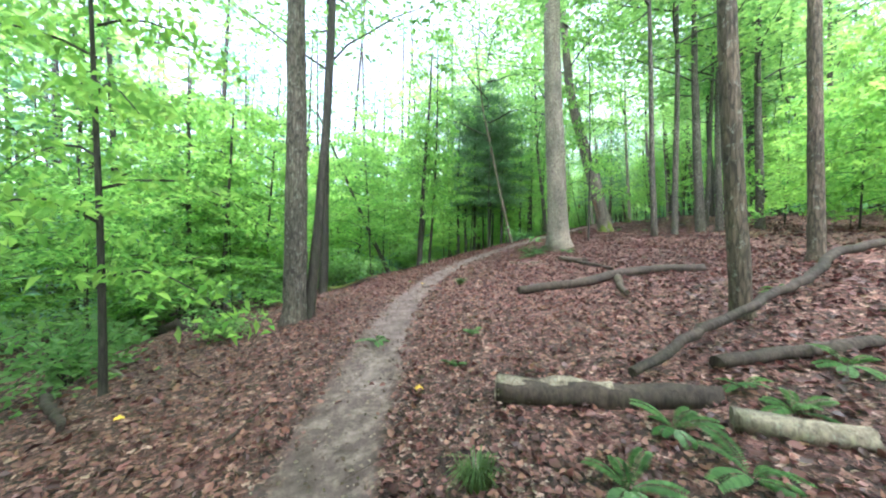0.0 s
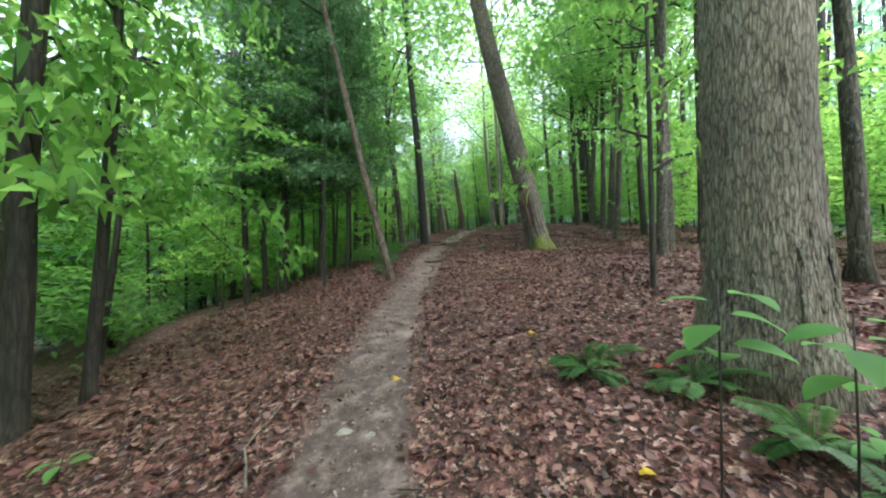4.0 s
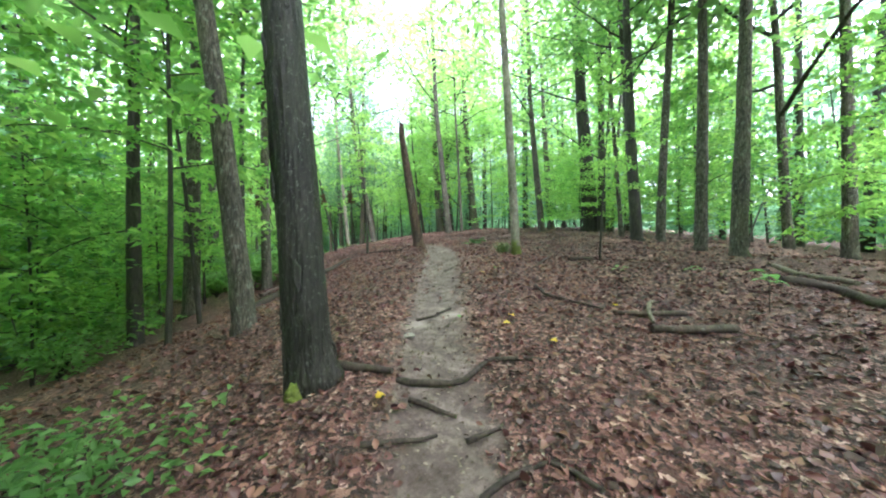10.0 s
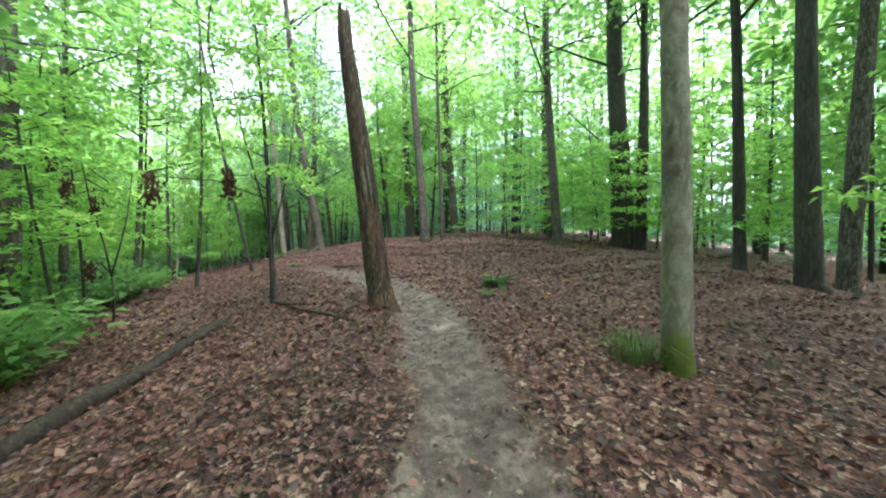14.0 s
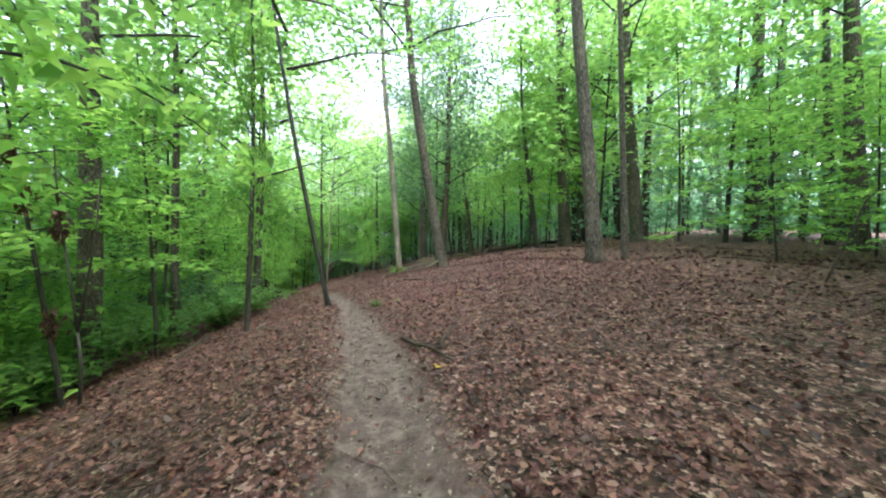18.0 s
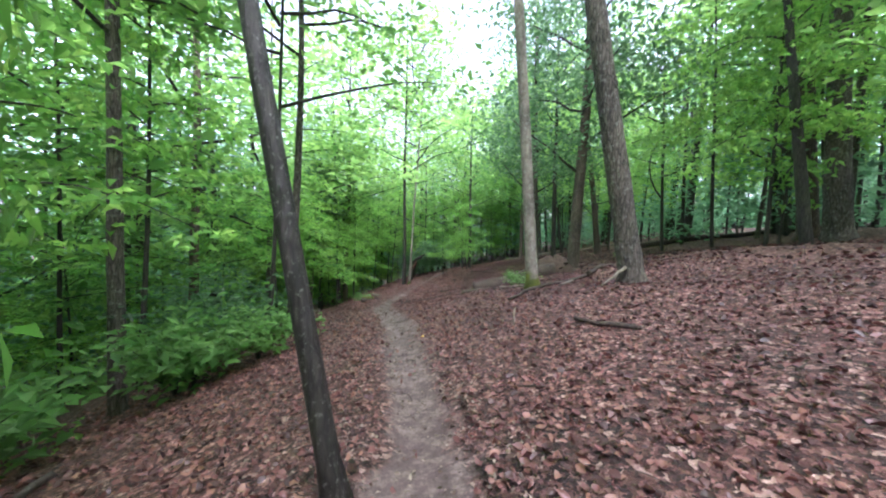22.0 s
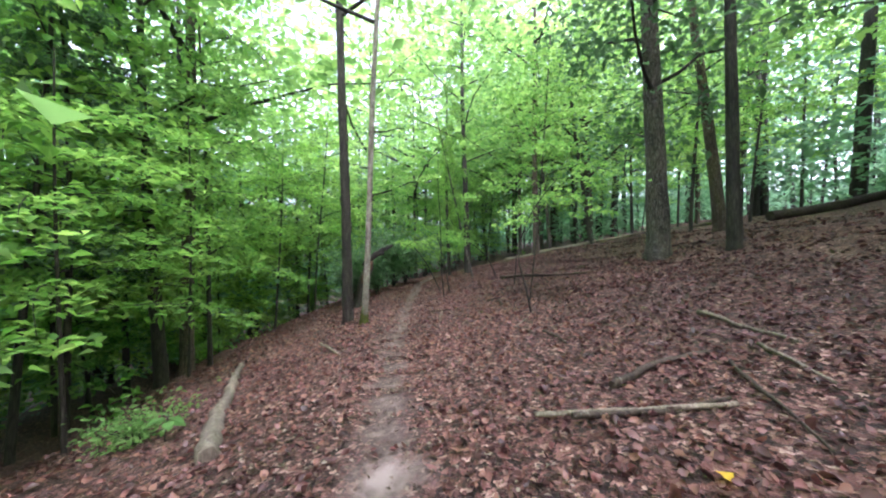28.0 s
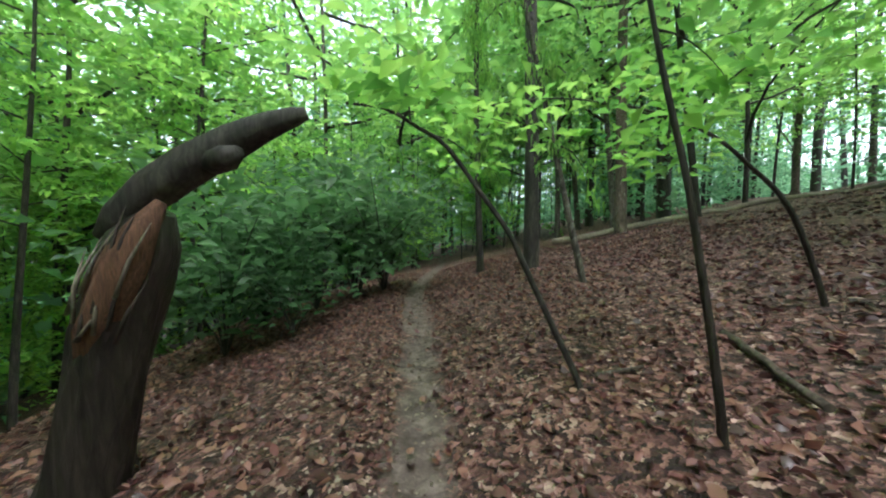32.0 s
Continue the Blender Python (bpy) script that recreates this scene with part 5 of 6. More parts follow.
fallen("log", [(7.90, 26.05), (8.72, 26.48), (9.30, 26.63), (10.13, 27.18), (11.62, 28.37)], 0.098, 0.069, DARKWOOD, "long dark fallen log on the bank", "log")
fallen("fallen_branch", [(8.74, 27.54), (9.19, 27.87), (9.79, 28.16)], 0.053, 0.032, DEADWOOD, "thin dead pole beside the log", "branch")
fallen("log", [(13.11, 18.58), (13.22, 17.99), (12.06, 17.38)], 0.078, 0.051, DARKWOOD, "dark log on the far side of the ridge", "log")
fallen("fallen_branch", [(15.80, 18.57), (14.06, 17.68)], 0.058, 0.034, PALEWOOD, "pale fallen pole on leaves", "branch")
fallen("fallen_branch", [(9.74, 19.53), (9.93, 19.20), (10.19, 18.95)], 0.038, 0.037, DEADWOOD, "short broken stick on leaves", "branch")
fallen("fallen_branch", [(9.97, 19.94), (10.16, 19.65), (10.41, 19.36)], 0.025, 0.028, DEADWOOD, "dead stick in a cross of two", "branch")
fallen("fallen_branch", [(10.63, 19.72), (10.11, 19.62), (9.91, 19.55)], 0.026, 0.015, PALEWOOD, "pale stick in a cross of two", "branch", lifts=[0.0, 0.03, 0.0])
fallen("fallen_branch", [(10.36, 21.09), (10.06, 20.83), (10.04, 20.40), (10.00, 20.06)], 0.025, 0.012, DARKWOOD, "long thin dark root-like branch", "branch")
fallen("fallen_branch", [(8.47, 21.50), (8.70, 21.48), (9.09, 21.56)], 0.013, 0.011, DARKWOOD, "thin root on the trail", "branch")
fallen("fallen_branch", [(12.57, 21.53), (13.10, 21.27)], 0.037, 0.035, DARKWOOD, "short log piece with a pale end", "branch")
fallen("fallen_branch", [(12.65, 21.99), (11.78, 21.80), (11.13, 21.65)], 0.023, 0.008, DEADWOOD, "thin branch on the leaves", "branch")
fallen("fallen_branch", [(10.42, 22.55), (10.63, 22.52)], 0.011, 0.008, DEADWOOD, "thin stick at the trail edge", "branch")
fallen("fallen_branch", [(10.94, 23.18), (10.67, 23.05), (10.50, 23.01)], 0.012, 0.007, DARKWOOD, "thin stick on the trail", "branch")
fallen("fallen_branch", [(12.18, 27.45), (12.18, 26.69), (12.11, 25.94)], 0.028, 0.013, DEADWOOD, "broken branch at the foot of the snag", "branch")
fallen("fallen_branch", [(12.04, 26.24), (12.18, 26.23), (12.40, 26.21)], 0.016, 0.012, DEADWOOD, "broken branch at the foot of the snag", "branch", lifts=[0.0, 0.05, 0.08])
fallen("fallen_branch", [(12.28, 28.25), (12.35, 27.26)], 0.026, 0.012, DEADWOOD, "thin broken branch by the snag", "branch")
# turn and slope
fallen("fallen_branch", [(14.08, 27.77), (14.38, 27.56), (14.52, 27.21)], 0.016, 0.008, DARKWOOD, "thin stick on the trail", "branch")
fallen("fallen_branch", [(14.79, 30.39), (14.90, 29.98), (14.97, 29.69), (14.97, 29.27)], 0.025, 0.010, DARKWOOD, "forked stick beside the trail", "branch")
fallen("fallen_branch", [(14.99, 29.74), (15.25, 30.08), (15.55, 30.45)], 0.018, 0.014, DEADWOOD, "prong of a forked stick beside the trail", "branch")
fallen("fallen_branch", [(13.34, 33.24), (13.06, 33.96), (13.20, 34.80)], 0.024, 0.018, PALEWOOD, "pale curved branch on the bank", "branch")
fallen("fallen_branch", [(12.89, 33.54), (12.97, 33.98), (13.39, 33.95)], 0.017, 0.011, DEADWOOD, "thin dead branch in a brush heap", "branch")
fallen("fallen_branch", [(13.08, 33.55), (13.10, 34.16), (13.31, 34.32)], 0.015, 0.010, DARKWOOD, "thin dead branch in a brush heap", "branch")
fallen("fallen_branch", [(12.52, 33.82), (12.98, 33.68), (13.34, 33.75)], 0.014, 0.008, DEADWOOD, "thin dead branch in a brush heap", "branch")
fallen("fallen_branch", [(9.52, 35.17), (8.19, 37.40), (4.56, 43.02)], 0.037, 0.058, PALEWOOD, "pale bare pole on the bank", "branch", lifts=[0.0, 0.2, 0.45])
fallen("fallen_branch", [(11.96, 32.95), (11.95, 34.03), (11.91, 36.30)], 0.025, 0.033, DEADWOOD, "long thin pole along the bank", "branch")
fallen("log", [(30.58, 51.84), (37.57, 47.88), (44.79, 44.87)], 0.185, 0.138, DARKWOOD, "long log lying on the crest", "log")
fallen("fallen_branch", [(17.00, 36.43), (17.11, 36.15), (17.29, 35.97), (17.37, 35.85)], 0.024, 0.026, DARKWOOD, "dark wet branch on red-brown leaves", "branch")
fallen("tree_root", [(18.98, 37.90), (18.72, 37.78), (18.42, 37.60), (18.15, 37.50)], 0.034, 0.014, PALEWOOD, "bleached root arching from the foot of a large tree", "root", sink=0.2, lifts=[0.30, 0.20, 0.06, 0.0])
fallen("fallen_branch", [(19.26, 39.40), (21.22, 40.76)], 0.047, 0.043, DEADWOOD, "dead branch on the slope", "branch")
fallen("fallen_branch", [(16.79, 37.69), (16.48, 36.99)], 0.017, 0.009, PALEWOOD, "pale twig on the leaves", "branch")
fallen("fallen_branch", [(17.26, 39.54), (17.65, 39.37), (17.70, 38.85)], 0.023, 0.020, PALEWOOD, "pale thin branch by the bush", "branch")
fallen("fallen_branch", [(16.89, 38.19), (17.48, 38.53), (18.82, 39.24), (21.46, 40.51)], 0.030, 0.040, DEADWOOD, "thick dead branch on the slope", "branch")
fallen("fallen_branch", [(18.78, 39.20), (17.88, 38.25)], 0.023, 0.012, PALEWOOD, "pale twig on the leaves", "branch")
fallen("log", [(9.99, 51.05), (10.96, 50.51), (11.91, 50.31)], 0.20, 0.15, PALEWOOD, "short weathered log on the bank", "log", rough=0.3)
fallen("mossy_log", [(14.10, 47.72), (14.56, 47.55)], 0.133, 0.107, DEADWOOD, "mossy broken stump end beside the path", "log", moss=True, sides=16)
fallen("log", [(17.12, 42.02), (17.45, 41.85), (17.85, 41.68)], 0.085, 0.075, DEADWOOD, "short rotten log beside the trail", "log", rough=0.35, cut=ENDGRAIN, sides=16)
# last stretch
fallen("fallen_branch", [(15.42, 44.83), (15.75, 44.34), (16.09, 44.10)], 0.022, 0.013, DEADWOOD, "dead stick on the slope", "branch")
fallen("fallen_branch", [(15.65, 43.84), (16.02, 43.55), (16.12, 43.29), (16.14, 43.07)], 0.014, 0.014, DEADWOOD, "crooked dead branch on the slope", "branch")
fallen("fallen_branch", [(15.96, 44.58), (16.66, 45.01), (17.82, 45.70)], 0.020, 0.016, DARKWOOD, "thin dark branch on the slope", "branch")
fallen("fallen_branch", [(15.53, 45.27), (15.89, 45.25)], 0.023, 0.015, DARKWOOD, "short dark stick on leaves", "branch")
fallen("fallen_branch", [(14.65, 46.88), (15.06, 46.73)], 0.035, 0.024, DARKWOOD, "short dark stick by the trail", "branch")
fallen("fallen_branch", [(16.92, 43.10), (16.57, 42.86), (16.22, 42.67)], 0.031, 0.024, PALEWOOD, "thick pale barkless branch", "branch")
fallen("fallen_branch", [(16.63, 43.21), (16.26, 42.92)], 0.014, 0.010, DEADWOOD, "dead stick on the slope", "branch")
fallen("fallen_branch", [(16.82, 47.57), (17.18, 47.36), (17.52, 47.16), (17.88, 47.00)], 0.016, 0.017, PALEWOOD, "long pale branch on the leaves", "branch")
fallen("fallen_branch", [(17.58, 47.62), (18.12, 47.66), (18.62, 47.55)], 0.030, 0.019, DEADWOOD, "dead branch on the slope", "branch")
fallen("fallen_branch", [(19.85, 48.27), (19.41, 47.59), (19.09, 47.13)], 0.027, 0.011, PALEWOOD, "thin pale branch on the slope", "branch")
fallen("fallen_branch", [(19.02, 47.38), (18.77, 47.05), (18.51, 46.78)], 0.017, 0.009, PALEWOOD, "thin pale branch on the slope", "branch")
fallen("fallen_branch", [(18.55, 47.36), (18.05, 46.87), (17.61, 46.52)], 0.018, 0.007, DEADWOOD, "thin crooked branch on the slope", "branch")
fallen("fallen_branch", [(19.22, 51.65), (19.11, 51.43), (18.93, 51.18)], 0.024, 0.014, DARKWOOD, "dark stick on the leaves", "branch")
fallen("fallen_branch", [(17.93, 52.31), (18.21, 52.12), (18.44, 51.96)], 0.014, 0.012, DEADWOOD, "thin stick on the leaves", "branch")
fallen("fallen_branch", [(18.10, 52.06), (17.91, 51.71), (17.81, 51.48)], 0.017, 0.009, PALEWOOD, "pale stick on the leaves", "branch")
fallen("fallen_branch", [(19.02, 51.80), (19.44, 51.88)], 0.014, 0.013, DARKWOOD, "short dark stick on leaves", "branch")
fallen("log", [(20.94, 54.13), (21.30, 53.50), (21.55, 52.60), (22.07, 51.93)], 0.042, 0.019, DARKWOOD, "dark fallen log along the slope", "log")
fallen("log", [(27.06, 62.90), (29.07, 60.42), (34.37, 60.16), (38.84, 56.98)], 0.123, 0.106, PALEWOOD, "long pale fallen trunk far up the slope", "log")
fallen("fallen_branch", [(20.41, 54.96), (20.15, 54.64), (19.87, 54.39)], 0.023, 0.020, DEADWOOD, "dead branch beside the bent sapling", "branch")
fallen("fallen_branch", [(19.52, 55.18), (19.82, 55.09)], 0.016, 0.011, DEADWOOD, "short branch beside the path", "branch")

fallen("fallen_branch", [(17.83, 45.86), (16.87, 45.35), (16.27, 44.93), (15.90, 44.62)], 0.018, 0.008, DARKWOOD, "long thin dark branch on red-brown leaves", "branch")
fallen("fallen_branch", [(18.67, 45.29), (18.62, 44.94)], 0.018, 0.014, PALEWOOD, "short pale stick beside the big log", "branch")
fallen("fallen_branch", [(16.96, 47.40), (17.46, 47.17), (17.96, 47.07)], 0.020, 0.010, DEADWOOD, "thin dead branch on the slope", "branch")
fallen("fallen_branch", [(18.96, 50.24), (18.51, 49.88), (18.15, 49.64)], 0.014, 0.007, PALEWOOD, "thin pale twig on the slope", "branch")
fallen("fallen_branch", [(18.23, 49.15), (18.22, 48.86), (18.12, 48.63)], 0.018, 0.010, DEADWOOD, "dead branch on the slope", "branch")
fallen("fallen_branch", [(15.73, 51.69), (15.93, 50.42)], 0.024, 0.016, PALEWOOD, "pale broken stick on the bank", "branch")
fallen("fallen_branch", [(18.57, 54.02), (18.80, 54.08), (19.05, 54.03)], 0.012, 0.008, DEADWOOD, "thin forked stick by the sapling", "branch")
fallen("fallen_branch", [(16.92, 54.21), (17.12, 54.24)], 0.012, 0.007, PALEWOOD, "pale twig on the bank", "branch")
fallen("fallen_branch", [(17.16, 54.05), (17.18, 54.40)], 0.010, 0.006, PALEWOOD, "pale twig on the bank", "branch")
fallen("fallen_branch", [(19.91, 53.99), (20.25, 53.64)], 0.012, 0.009, DARKWOOD, "thin dark stick on the slope", "branch")
fallen("fallen_branch", [(19.58, 53.50), (19.51, 53.18)], 0.014, 0.010, DEADWOOD, "thin stick on the leaves", "branch")
fallen("mossy_pole", [(14.88, 48.60), (14.72, 49.40), (14.62, 50.30), (14.55, 51.30), (14.50, 52.40)], 0.075, 0.045, PALEWOOD, "weathered pole lying down the bank, mossy below", "log", rough=0.3)

# ---- small plants, stones and bright leaves ----
fallen("log", [(18.17, 44.46), (21.00, 43.75)], 0.255, 0.28, DEADWOOD, "thick sawn log with rough greenish bark beside the trail", "log", sink=0.12, sides=24, rough=0.12, cut=ENDGRAIN)
fallen("fallen_branch", [(17.75, 44.75), (17.96, 44.80), (18.16, 44.62)], 0.045, 0.04, PALEWOOD, "pale lichened branch stub at the log end", "branch", lifts=[0.0, 0.07, 0.12])
root_mound(21.30, 44.30)
snag(12.67, 26.12)
broken_trunk(17.21, 56.07)
fern(2.45, 9.47, 0.8, 8)
fern(3.48, 9.22, 0.50, 6)
fern(0.34, 3.95, 0.35, 6)
fern(0.11, 3.20, 0.35, 6)
fern(1.36, 1.95, 0.50, 6)
fern(0.87, 1.55, 0.50, 6)
fern(1.46, 1.55, 0.55, 6)
fern(2.84, 2.31, 0.50, 6)
fern(2.09, 1.96, 0.45, 6)
fern(2.04, 2.26, 0.40, 6)
fern(2.81, 11.12, 0.85, 8)
fern(3.12, 10.56, 0.8, 8)
fern(2.89, 10.00, 0.75, 9)
fern(14.88, 25.71, 0.80, 9)
fern(14.73, 25.56, 0.75, 9)
fern(13.93, 25.30, 0.35, 6)
fern(-0.85, 4.10, 0.50, 6)
fern(8.31, 15.93, 0.50, 6)
fern(9.21, 17.33, 0.60, 6)
fern(10.24, 16.90, 0.60, 6)
fern(3.98, 3.86, 0.50, 6)
seedling(11.02, 18.71, 0.45, 0.80, 7, "seedling with pale green leaves on the ridge")
seedling(11.34, 20.27, 0.35, 0.50, 5, "small green seedling on the ridge")
seedling(12.09, 19.50, 0.30, 0.60, 6, "small seedling by the sticks")
seedling(2.57, 9.77, 0.40, 0.55, 6, "small green seedling beside the oak")
seedling(5.31, 20.16, 0.18, 0.80, 6, "low green seedling at the trail edge")
seedling(-0.72, 11.64, 0.20, 0.80, 8, "leafy green seedling at the trail edge")
seedling(-0.36, 12.68, 0.15, 0.60, 5, "low seedling on the bank")
seedling(-0.87, 14.94, 0.30, 0.50, 6, "small seedling at the trail edge")
seedling(15.63, 33.06, 0.12, 0.30, 5, "low weed on the leaves")
seedling(14.28, 49.68, 0.25, 0.70, 8, "small green seedling beside the path")
seedling(24.83, 45.28, 0.30, 0.90, 7, "seedling on the mound")
seedling(1.98, 10.07, 1.0, 0.85, 8, "young tree with large soft green leaves by the oak")
seedling(2.32, 9.81, 0.88, 0.9, 8, "young tree with large soft green leaves by the oak")
seedling(2.59, 9.41, 0.62, 0.9, 7, "young tree with large soft green leaves by the oak")
grass_tuft(12.94, 23.33, 0.42)
grass_tuft(0.38, 7.20, 0.22)
grass_tuft(7.38, 17.76, 0.2)
grass_tuft(15.23, 33.24, 0.22)
grass_tuft(0.18, 1.70, 0.2)
dropped(1.69, 12.13, YELLOW_LEAF, "yellow_leaf", "bright yellow fallen leaf on the ground", 30)
dropped(2.21, 10.38, YELLOW_LEAF, "yellow_leaf", "bright yellow fallen leaf on the ground", 140)
dropped(4.70, 14.34, YELLOW_LEAF, "yellow_leaf", "bright yellow fallen leaf on the ground", 80)
dropped(4.75, 15.01, YELLOW_LEAF, "yellow_leaf", "bright yellow fallen leaf on the ground", 10)
dropped(5.23, 14.62, YELLOW_LEAF, "yellow_leaf", "bright yellow fallen leaf on the ground", 200)
dropped(6.10, 14.40, YELLOW_LEAF, "yellow_leaf", "bright yellow fallen leaf on the ground", 50)
dropped(7.31, 20.60, YELLOW_LEAF, "yellow_leaf", "bright yellow fallen leaf on the ground", 0)
dropped(8.08, 17.43, YELLOW_LEAF, "yellow_leaf", "bright yellow fallen leaf on the ground", 120)
dropped(7.17, 17.48, RED_LEAF, "red_leaf", "red fallen leaf on the ground", 40)
dropped(7.59, 17.29, RED_LEAF, "red_leaf", "red fallen leaf on the ground", 10)
dropped(8.91, 20.17, YELLOW_LEAF, "yellow_leaf", "bright yellow fallen leaf on the ground", 260)
dropped(9.16, 20.71, YELLOW_LEAF, "yellow_leaf", "bright yellow fallen leaf on the ground", 70)
dropped(10.30, 20.02, YELLOW_LEAF, "yellow_leaf", "bright yellow fallen leaf on the ground", 20)
dropped(8.92, 20.68, YELLOW_LEAF, "yellow_leaf", "bright yellow fallen leaf on the ground", 310)
dropped(8.16, 17.78, RED_LEAF, "red_leaf", "red fallen leaf on the ground", 90)
dropped(11.04, 22.09, RED_LEAF, "red_leaf", "red fallen leaf on the ground", 30)
dropped(11.05, 22.24, GREEN_LEAF, "green_leaf", "fresh green fallen leaf on the ground", 60)
dropped(15.35, 37.92, YELLOW_LEAF, "yellow_leaf", "bright yellow fallen leaf on the ground", 0)
dropped(-0.51, 7.70, YELLOW_LEAF, "yellow_leaf", "bright yellow fallen leaf on the ground", 50)
dropped(-0.13, 7.18, RED_LEAF, "red_leaf", "red fallen leaf on the ground", 20)
dropped(-0.85, 8.00, GREEN_LEAF, "green_leaf", "fresh green fallen leaf on the ground", 20)
dropped(4.04, 16.18, GREEN_LEAF, "green_leaf", "fresh green fallen leaf on the ground", 100)
dropped(-0.24, 2.75, YELLOW_LEAF, "yellow_leaf", "bright yellow fallen leaf on the ground", 10)
dropped(-2.82, 2.79, YELLOW_LEAF, "yellow_leaf", "bright yellow fallen leaf on the ground", 40)
dropped(14.76, 29.34, YELLOW_LEAF, "yellow_leaf", "bright yellow fallen leaf on the ground", 15)
dropped(17.07, 46.65, YELLOW_LEAF, "yellow_leaf", "bright yellow fallen leaf on the ground", 70)
dropped(14.57, 24.64, YELLOW_LEAF, "yellow_leaf", "bright yellow fallen leaf on the ground", 45)
dropped(10.61, 22.22, YELLOW_LEAF, "yellow_leaf", "bright yellow fallen leaf on the ground", 10)
dropped(8.85, 21.23, GREEN_LEAF, "green_leaf", "fresh green fallen leaf on the ground", 0)
dropped(16.63, 32.28, YELLOW_LEAF, "yellow_leaf", "bright yellow fallen leaf on the ground", 0)
dropped(3.08, 11.94, YELLOW_LEAF, "yellow_leaf", "bright yellow fallen leaf on the ground", 0)
dropped(3.19, 10.82, RED_LEAF, "red_leaf", "red fallen leaf on the ground", 0)
stone(8.15, 21.26, 0.054)
stone(8.35, 21.57, 0.060)
stone(6.81, 20.24, 0.030)
stone(5.36, 17.98, 0.048)
stone(13.41, 26.12, 0.054)
stone(1.18, 11.75, 0.054)
stone(1.30, 11.62, 0.048)
stone(5.34, 17.85, 0.042)
stone(15.02, 50.05, 0.042)
stone(14.96, 37.84, 0.036)
bush(11.59, 40.05, random.Random(480).choice(SHRUB_DARK), "dark glossy-leaved shrub on the bank below the trail", 1.15)
bush(11.99, 38.40, random.Random(350).choice(SHRUB), "leafy green shrub on the bank below the trail", 1.00)
bush(8.81, 44.56, random.Random(550).choice(SHRUB), "leafy green shrub on the bank below the trail", 1.10)
bush(10.73, 36.69, random.Random(410).choice(SHRUB), "leafy green shrub on the bank below the trail", 1.20)
bush(11.75, 38.42, random.Random(630).choice(SHRUB), "leafy green shrub on the bank below the trail", 1.00)
bush(9.37, 37.58, random.Random(310).choice(SHRUB), "leafy green shrub on the bank below the trail", 1.30)
bush(7.26, 52.55, random.Random(640).choice(SHRUB), "leafy green shrub on the bank below the trail", 0.80)
bush(12.72, 38.93, random.Random(730).choice(SHRUB), "leafy green shrub on the bank below the trail", 0.80)
bush(11.60, 39.91, random.Random(270).choice(SHRUB_DARK), "dark glossy-leaved shrub on the bank below the trail", 1.20)
bush(18.24, 40.73, random.Random(1280).choice(LOWBUSH), "low green bush among fallen leaves", 0.60)
bush(13.88, 50.17, random.Random(515).choice(LOWBUSH), "low green bush among fallen leaves", 0.60)
bush(17.35, 58.85, random.Random(720).choice(SHRUB_DARK), "dark glossy-leaved shrub beside the trail", 1.35)
bush(17.76, 60.04, random.Random(790).choice(SHRUB_DARK), "dark glossy-leaved shrub beside the trail", 1.90)
bush(18.56, 60.15, random.Random(880).choice(SHRUB_DARK), "dark glossy-leaved shrub beside the trail", 1.90)
bush(19.27, 60.18, random.Random(950).choice(SHRUB_DARK), "dark glossy-leaved shrub beside the trail", 1.90)
bush(19.90, 60.43, random.Random(1000).choice(SHRUB_DARK), "dark glossy-leaved shrub beside the trail", 1.80)
bush(18.11, 58.36, random.Random(840).choice(SHRUB_DARK), "dark glossy-leaved shrub beside the trail", 1.00)
bush(4.75, 23.24, random.Random(270).choice(LOWBUSH), "low green bush among fallen leaves", 0.80)
bush(5.39, 22.03, random.Random(470).choice(LOWBUSH), "low green bush among fallen leaves", 0.55)
bush(5.92, 21.24, random.Random(530).choice(LOWBUSH), "low green bush among fallen leaves", 0.70)
for gx, gy, gs in ((4.30, 18.05, 0.17), (4.05, 17.60, 0.20), (4.62, 18.62, 0.16), (3.75, 17.35, 0.2), (3.40, 16.80, 0.16), (4.10, 18.60, 0.22), (4.85, 19.30, 0.2), (5.15, 20.05, 0.25)):
    bush(gx, gy, random.Random(gx).choice(SHRUB_DARK), "low ground plant with small green leaves on the bank", gs, name="ground_plant", category="plant", far=True, group="ground plants of the bank")
bush(4.69, 20.89, random.Random(210).choice(LOWBUSH), "low green bush among fallen leaves", 0.70)
bush(3.48, 35.84, random.Random(155).choice(SHRUB), "leafy green shrub on the bank below the trail", 1.30)
bush(4.55, 20.25, random.Random(410).choice(LOWBUSH), "low green bush among fallen leaves", 0.90)
bush(2.72, 69.97, random.Random(340).choice(SHRUB), "leafy green shrub on the bank below the trail", 1.30)
bush(2.59, 75.27, random.Random(440).choice(SHRUB), "leafy green shrub on the bank below the trail", 1.20)
bush(0.12, 81.36, random.Random(370).choice(SHRUB), "leafy green shrub on the bank below the trail", 1.40)
bush(2.35, 82.71, random.Random(420).choice(SHRUB), "leafy green shrub on the bank below the trail", 1.50)
bush(7.31, 80.84, random.Random(560).choice(SHRUB), "leafy green shrub on the bank below the trail", 1.20)
bush(8.75, 36.11, random.Random(290).choice(SHRUB), "leafy green shrub on the bank below the trail", 1.20)
bush(-6.19, 58.91, random.Random(250).choice(SHRUB), "leafy green shrub on the bank below the trail", 1.40)
bush(0.50, 57.85, random.Random(300).choice(SHRUB), "leafy green shrub on the bank below the trail", 1.40)
bush(-3.65, 5.49, random.Random(400).choice(LOWBUSH), "low green bush among fallen leaves", 0.80)
bush(-7.32, 7.63, random.Random(230).choice(LOWBUSH), "low green bush among fallen leaves", 1.00)


